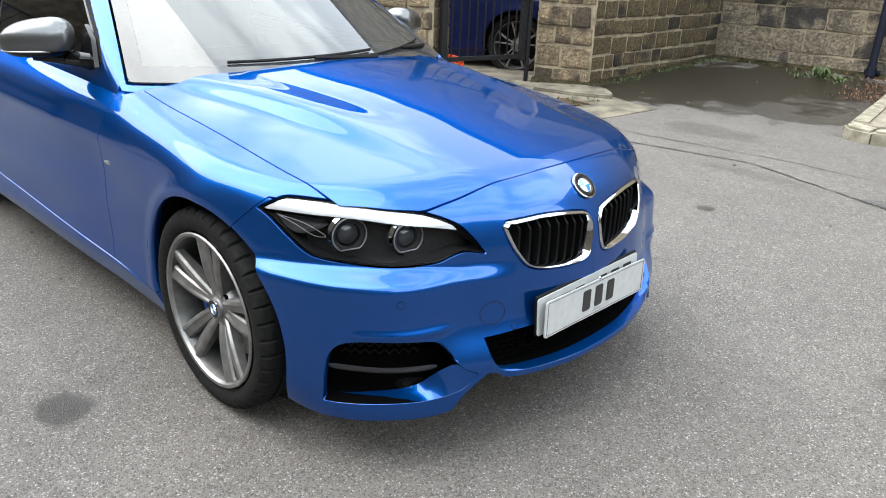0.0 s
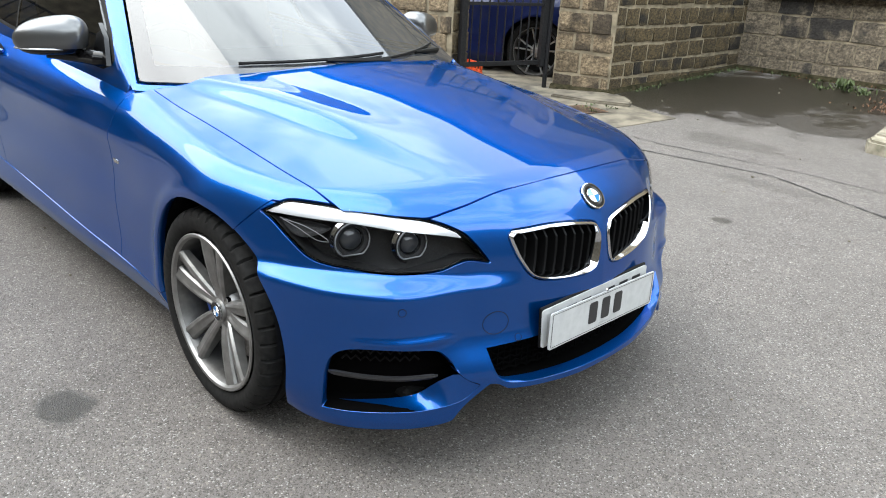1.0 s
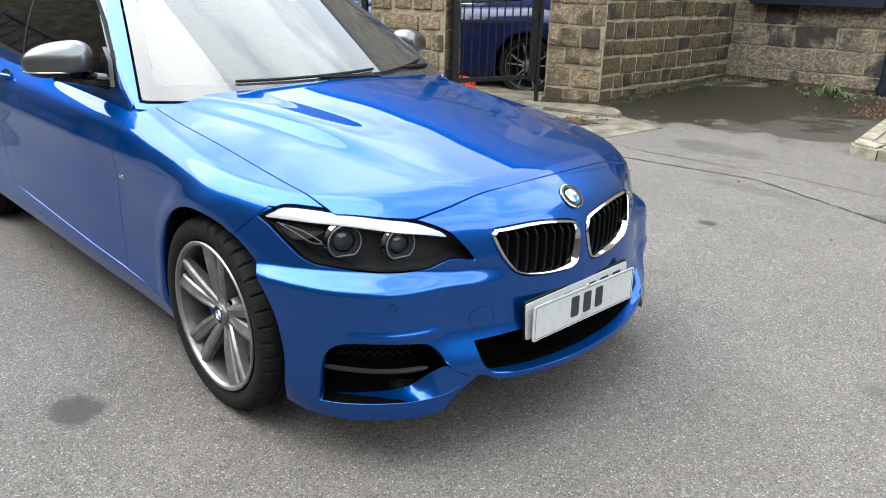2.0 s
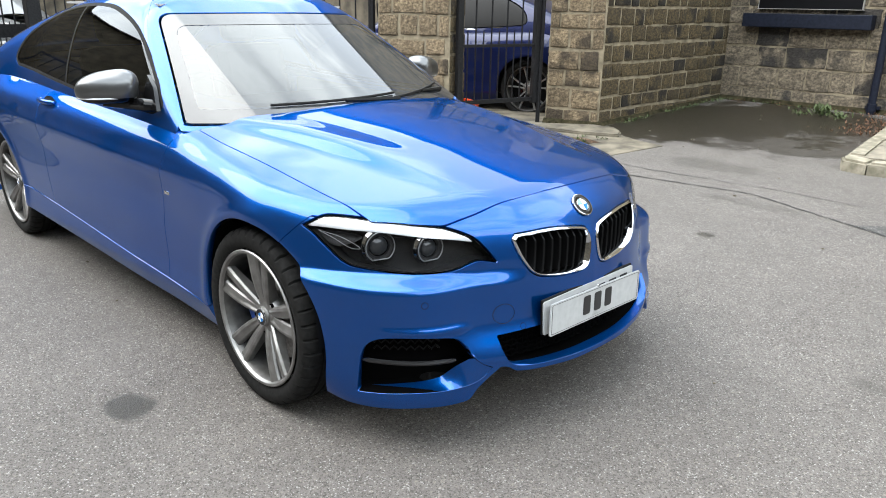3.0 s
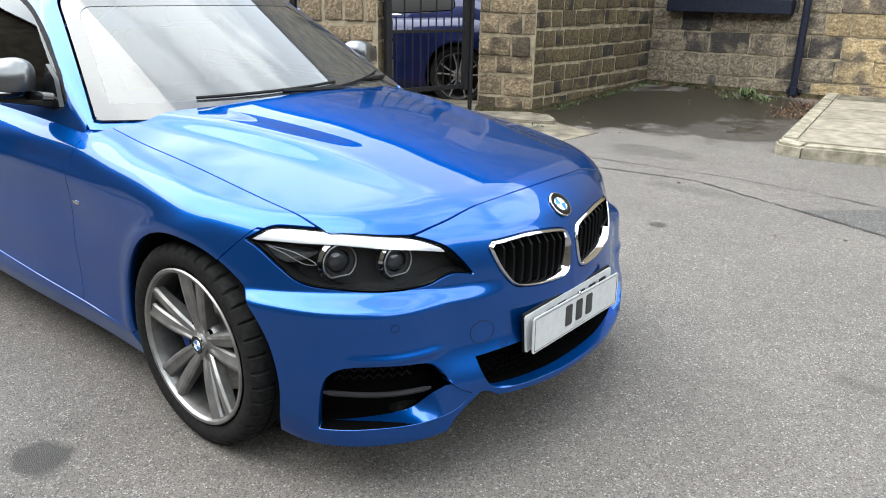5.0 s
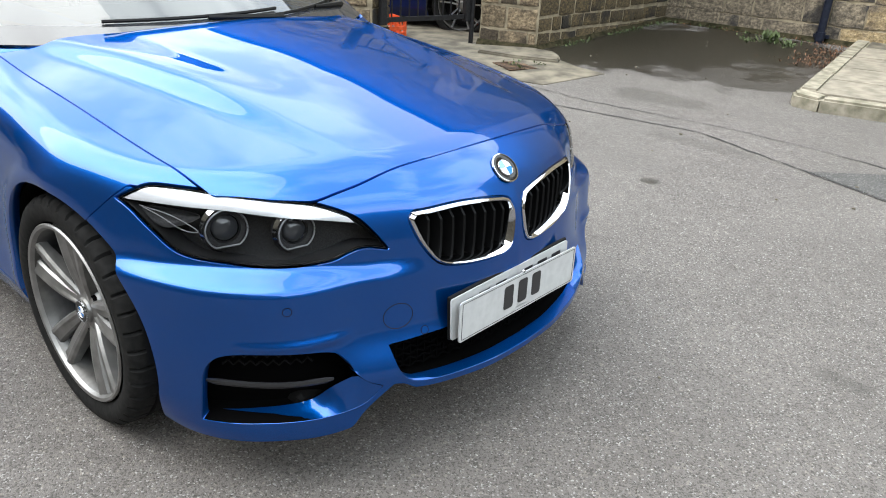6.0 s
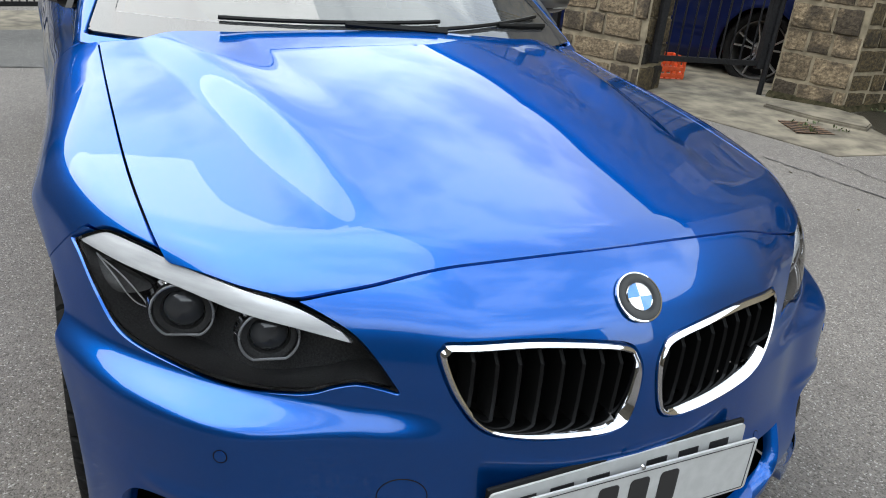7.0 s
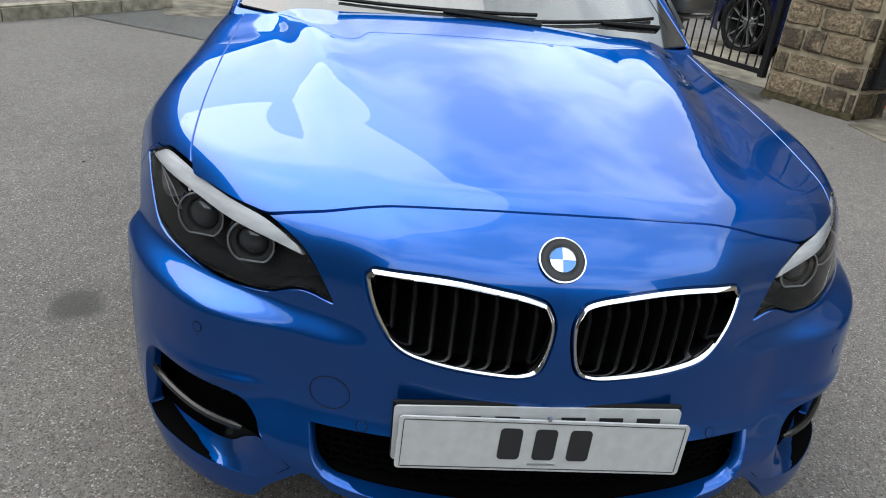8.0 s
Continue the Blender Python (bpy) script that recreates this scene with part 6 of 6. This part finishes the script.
def aprons():
    a = tagged(flat_piece("gate_apron", [(-1.32, 4.30), (-1.46, 3.56), (-1.98, 3.46), (-2.7, 3.30), (-3.16, 3.30), (-3.24, 3.44), (-2.98, 4.48), (-2.36, 4.70), (-1.62, 4.36)], 0.1, 0.006, CONCRETE, None, 0.003), "worn pale concrete apron before the gate", "apron", kind="structure")
    tagged(flat_piece("yard_floor", [(-3.25, 3.44), (-2.98, 4.50), (-2.9, 5.6), (-7.0, 5.2), (-7.0, 2.2), (-4.1, 3.3)], 0.1, 0.005, CONCRETE, None, 0), "concrete threshold under the gate", "floor", kind="structure")
    s = tagged(flat_piece("step_stone", [(-1.92, 4.52), (-1.84, 4.36), (-2.2, 4.22), (-2.62, 4.16), (-2.75, 4.42), (-2.34, 4.66), (-2.08, 4.66)], 0.1, 0.035, CONCRETE, None, 0.012), "low worn concrete step at the pier foot", "step")
    g = tagged(new("drain_grate"), "rusty iron drain grate with moss", "drain")
    rust = texture(material("rusty_iron", (0.10, 0.06, 0.035), 0.8, 0.3), 40, (0.05, 0.035, 0.025), (0.16, 0.09, 0.05), bump=0.003)
    o, u = Vector((-2.24, 3.90, 0)), Vector((0.28, -0.14, 0))
    v = Vector((0.10, 0.27, 0))
    z = float(rise(np.array(-2.1), np.array(4.0))) + 0.010
    for i in range(7):
        p = o + u * (i / 6)
        bm = bmesh.new()
        q = [p, p + u * 0.07, p + u * 0.07 + v, p + v]
        t = [bm.verts.new((*w.xy, z)) for w in q]
        d = [bm.verts.new((*w.xy, z - 0.03)) for w in q]
        bm.faces.new(t)
        for j in range(4):
            bm.faces.new((t[j - 1], d[j - 1], d[j], t[j]))
        bmesh.ops.recalc_face_normals(bm, faces=bm.faces)
        part("bar", bm, rust, g)
    # flat black sheet between the bars stands in for shade inside the drain
    bm = bmesh.new()
    bm.faces.new([bm.verts.new((*w.xy, z - 0.002)) for w in (o - u * 0.04, o + u * 1.1, o + u * 1.1 + v, o - u * 0.04 + v)])
    part("pit_shade", bm, BLACK, g)
    # entrance strip by the sliding gate, and kerb
    tagged(flat_piece("entrance_strip", [(-5.55, -3.25), (-5.30, -2.78), (-4.70, -1.60), (-4.62, -0.6), (-5.2, 1.6), (-6.9, 1.9), (-6.3, -1.3), (-6.05, -2.4), (-6.3, -2.95)], 0.1, 0.004, PATCHED, None, 0), "darker patched tarmac at the entrance", "ground", kind="structure")
    tagged(flat_piece("threshold", [(-5.75, -2.2), (-5.9, -0.9), (-6.5, 1.8), (-8.2, 1.8), (-7.2, -2.6)], 0.1, 0.010, CONCRETE, None, 0.004), "pale concrete threshold under sliding gate", "ground", kind="structure")
    rng = random.Random(7)
    kerb = tagged(new("entrance_kerb"), "mossy stone kerb beside the entrance", "kerb", kind="structure")
    p = Vector((-3.9, -4.0))
    d = Vector((-1.45, 0.98)).normalized()
    n = Vector((-d.y, d.x))
    for i in range(5):
        w = rng.uniform(0.5, 0.75)
        q = [p + d * 0.006, p + d * (w - 0.006), p + d * (w - 0.006) - n * 0.16, p + d * 0.006 - n * 0.16]
        flat_piece("kerb_stone", [tuple(v) for v in q], 0.2, 0.12, KERB, kerb, 0.015)
        p = p + d * w


aprons()


# ---- trench joints in the tarmac ----
TAR = material("tar_seam", (0.024, 0.023, 0.022), 0.8)


def seam(points, width, label, seed):
    rng = random.Random(seed)
    pts = []
    for (ax, ay), (bx, by) in zip(points, points[1:]):
        for k in range(14):
            f = k / 14
            pts.append((ax + (bx - ax) * f + rng.uniform(-1, 1) * 0.008, ay + (by - ay) * f + rng.uniform(-1, 1) * 0.010))
    bm = bmesh.new()
    rows = []
    for i, (x, y) in enumerate(pts):
        j = min(i + 1, len(pts) - 1)
        d = Vector((pts[j][0] - pts[max(i - 1, 0)][0], pts[j][1] - pts[max(i - 1, 0)][1])).normalized()
        w = width * rng.uniform(0.25, 1.0) / 2
        z = float(rise(np.array(x), np.array(y))) + 0.004
        rows.append((bm.verts.new((x - d.y * w, y + d.x * w, z)), bm.verts.new((x + d.y * w, y - d.x * w, z))))
    for a, b in zip(rows, rows[1:]):
        bm.faces.new((a[0], a[1], b[1], b[0]))
    bmesh.ops.recalc_face_normals(bm, faces=bm.faces)
    return tagged(part("tar_seam", bm, TAR), label, "crack", kind="structure")


seam([(-1.6, 3.05), (-1.0, 3.12), (0.0, 3.24), (0.76, 2.95), (1.3, 2.74), (2.6, 2.2)], 0.021, "dark open joint across the tarmac", 1)
seam([(-1.5, 3.45), (-0.95, 3.40), (0.2, 3.47), (0.8, 3.42), (1.6, 3.25)], 0.013, "fine dark joint across the tarmac", 2)
seam([(-5.45, -3.05), (-5.29, -2.78), (-4.69, -1.60), (-4.60, -0.6), (-5.15, 1.5)], 0.045, "open joint beside the entrance strip", 3)
tagged(flat_piece("tarmac_patch", [(0.78, 2.96), (1.30, 2.76), (1.75, 2.95), (1.2, 3.30)], 0.05, 0.004, PATCHED, None, 0), "darker square tarmac repair patch", "ground", kind="structure")


# ---- dirt at the wall foot ----
SOIL = texture(material("wet_soil", (0.025, 0.021, 0.013), 0.95, IOR=1.15), 18, (0.012, 0.012, 0.006), (0.045, 0.038, 0.022), bump=0.01)


def soil_strip(points, width, seed):
    """Low bank of soil and moss against a wall, ragged towards the yard."""
    rng = random.Random(seed)
    bm = bmesh.new()
    rows = []
    for (ax, ay), (bx, by) in zip(points, points[1:]):
        d = Vector((bx - ax, by - ay)).normalized()
        for k in range(40):
            f = k / 39
            x, y = ax + (bx - ax) * f, ay + (by - ay) * f
            w = width * (0.6 + 0.5 * noise.noise(Vector((x * 3, y * 3, seed))) + rng.uniform(0, 0.25))
            g = lambda q, v: float(rise(np.array(q), np.array(v)))
            px, py = x + d.y * w, y - d.x * w
            mx, my = x + d.y * w * 0.5, y - d.x * w * 0.5
            rows.append((bm.verts.new((x, y, g(x, y) + 0.05)), bm.verts.new((mx, my, g(mx, my) + 0.022 + rng.uniform(0, 0.012))), bm.verts.new((px, py, g(px, py) - 0.004))))
    for a, b in zip(rows, rows[1:]):
        for i in range(2):
            bm.faces.new((a[i], a[i + 1], b[i + 1], b[i]))
    bmesh.ops.recalc_face_normals(bm, faces=bm.faces)
    return tagged(part("soil_strip", bm_mesh(bm, 60), SOIL), "dark damp soil and moss along the wall foot", "soil", kind="stuff")


soil_strip([(-2.95, 4.57), (-2.36, 4.74), (-2.355, 7.58)], 0.075, 1)
soil_strip([(-2.34, 7.585), (0.05, 7.585)], 0.085, 2)
soil_strip([(-4.08, 3.11), (-3.27, 3.41)], 0.07, 3)


# ---- crate ----
ORANGE = texture(material("orange_plastic", (0.85, 0.11, 0.02), 0.45), 20, (0.50, 0.055, 0.008), (0.62, 0.09, 0.018))


def crate():
    c = tagged(new("plastic_crate"), "bright orange plastic crate by the gate", "crate")
    c.matrix_world = pose(-3.78, 3.84, 0.106, 0, 0, 70)
    L, W, H = 0.42, 0.34, 0.205
    part("base", boxed((0, 0, 0), (L, W, 0.012), 0.003), ORANGE, c)
    for z in (0.02, 0.085, 0.165):
        for lo, hi in (((0, -0.006, z), (L, 0.006, z + 0.035)), ((0, W - 0.006, z), (L, W + 0.006, z + 0.035)), ((-0.006, 0.007, z), (0.006, W - 0.007, z + 0.035)), ((L - 0.006, 0.007, z), (L + 0.006, W - 0.007, z + 0.035))):
            part("rail", boxed(lo, hi, 0.002), ORANGE, c)
    for i in range(8):
        x = 0.012 + (L - 0.024) * i / 7
        for y in (0.0, W):
            part("upright", boxed((x - 0.010, y - 0.004, 0.01), (x + 0.010, y + 0.004, H - 0.01), 0.001), ORANGE, c)
    for i in range(1, 5):
        y = W * i / 5
        for x in (0.0, L):
            part("upright", boxed((x - 0.004, y - 0.010, 0.01), (x + 0.004, y + 0.010, H - 0.01), 0.001), ORANGE, c)


crate()


# ---- weeds, moss and fallen leaves ----
LEAFGREEN = texture(material("weed_green", (0.05, 0.07, 0.02), 0.7), 30, (0.025, 0.04, 0.01), (0.07, 0.095, 0.03))
LEAFBROWN = texture(material("dead_leaf", (0.16, 0.07, 0.03), 0.8), 20, (0.05, 0.024, 0.014), (0.15, 0.07, 0.032))


def blades(rng, spots, size, flatness):
    verts, faces = [], []
    for x, y, z in spots:
        a, t = rng.uniform(0, 6.28), rng.uniform(0.1, flatness)
        s = size * rng.uniform(0.5, 1.4)
        d, u = Vector((math.cos(a), math.sin(a), 0)), Vector((-math.sin(a), math.cos(a), 0))
        tip = d * s * math.sin(t) + Vector((0, 0, s * math.cos(t)))
        b, o = len(verts), Vector((x, y, z))
        verts += [o, o + tip * 0.5 + u * s * 0.22, o + tip, o + tip * 0.5 - u * s * 0.22 + Vector((0, 0, 0.1 * s))]
        faces.append((b, b + 1, b + 2, b + 3))
    return to_mesh("blades", verts, faces)


def greenery():
    rng = random.Random(11)
    g = lambda x, y: float(rise(np.array(x), np.array(y)))
    spots = []
    for _ in range(260):
        y = rng.uniform(4.9, 7.5)
        x = -2.30 + abs(rng.gauss(0, 0.05))
        if noise.noise(Vector((0, y * 2.3, 3))) > -0.1:
            spots.append((x, y, g(x, y)))
    for _ in range(200):
        x = rng.uniform(-2.3, -0.4)
        y = 7.55 - abs(rng.gauss(0, 0.05))
        if noise.noise(Vector((x * 2.1, 0, 7))) > 0.05:
            spots.append((x, y, g(x, y)))
    tagged(part("wall_foot_weeds", blades(rng, spots, 0.035, 1.3), LEAFGREEN), "small green weeds along the wall foot", "weeds", kind="stuff")
    for cx, cy, n, s in ((-0.86, 7.05, 70, 0.085), (-0.62, 6.9, 40, 0.06), (-1.0, 6.85, 30, 0.05)):
        sp = [(cx + rng.gauss(0, 0.05), cy + rng.gauss(0, 0.05), g(cx, cy) + abs(rng.gauss(0, 0.03))) for _ in range(n)]
        tagged(part("weed_plant", blades(rng, sp, s, 1.2), LEAFGREEN), "leafy green weed growing from the tarmac", "weed", kind="stuff")
    sp = []
    for _ in range(520):
        x, y = rng.gauss(-0.18, 0.16), rng.uniform(6.0, 7.45)
        sp.append((x + 0.05, y, g(x, y) + rng.uniform(0.002, 0.015)))
    for _ in range(120):
        x, y = rng.uniform(-2.2, 0.2), 7.50 - abs(rng.gauss(0, 0.12))
        sp.append((x, y, g(x, y) + 0.004))
    tagged(part("fallen_leaves", blades(rng, sp, 0.032, 1.6), LEAFBROWN), "drift of brown fallen leaves by the kerb", "leaves", kind="stuff")
    sp = [(-2.24 + rng.random() * 0.38, 3.85 + rng.random() * 0.35, 0.115) for _ in range(140)]
    sp = [p for p in sp if noise.noise(Vector((p[0] * 6, p[1] * 6, 1))) > 0.0]
    tagged(part("drain_moss", blades(rng, sp, 0.028, 1.4), LEAFGREEN), "moss growing in the drain grate", "moss", kind="stuff")
    sp = [(rng.uniform(-2.6, 1.6), rng.uniform(2.4, 7.0)) for _ in range(40)] + [(rng.uniform(-3, 3), rng.uniform(-3, 3)) for _ in range(30)]
    grit = bmesh.new()
    for x, y in sp:
        r = rng.uniform(0.003, 0.009)
        box(grit, (x - r, y - r * 0.8, g(x, y)), (x + r, y + r * 0.8, g(x, y) + r), 0)
    tagged(part("loose_grit", grit, CONCRETE), "scattered pale grit on the tarmac", "grit", kind="stuff")


greenery()
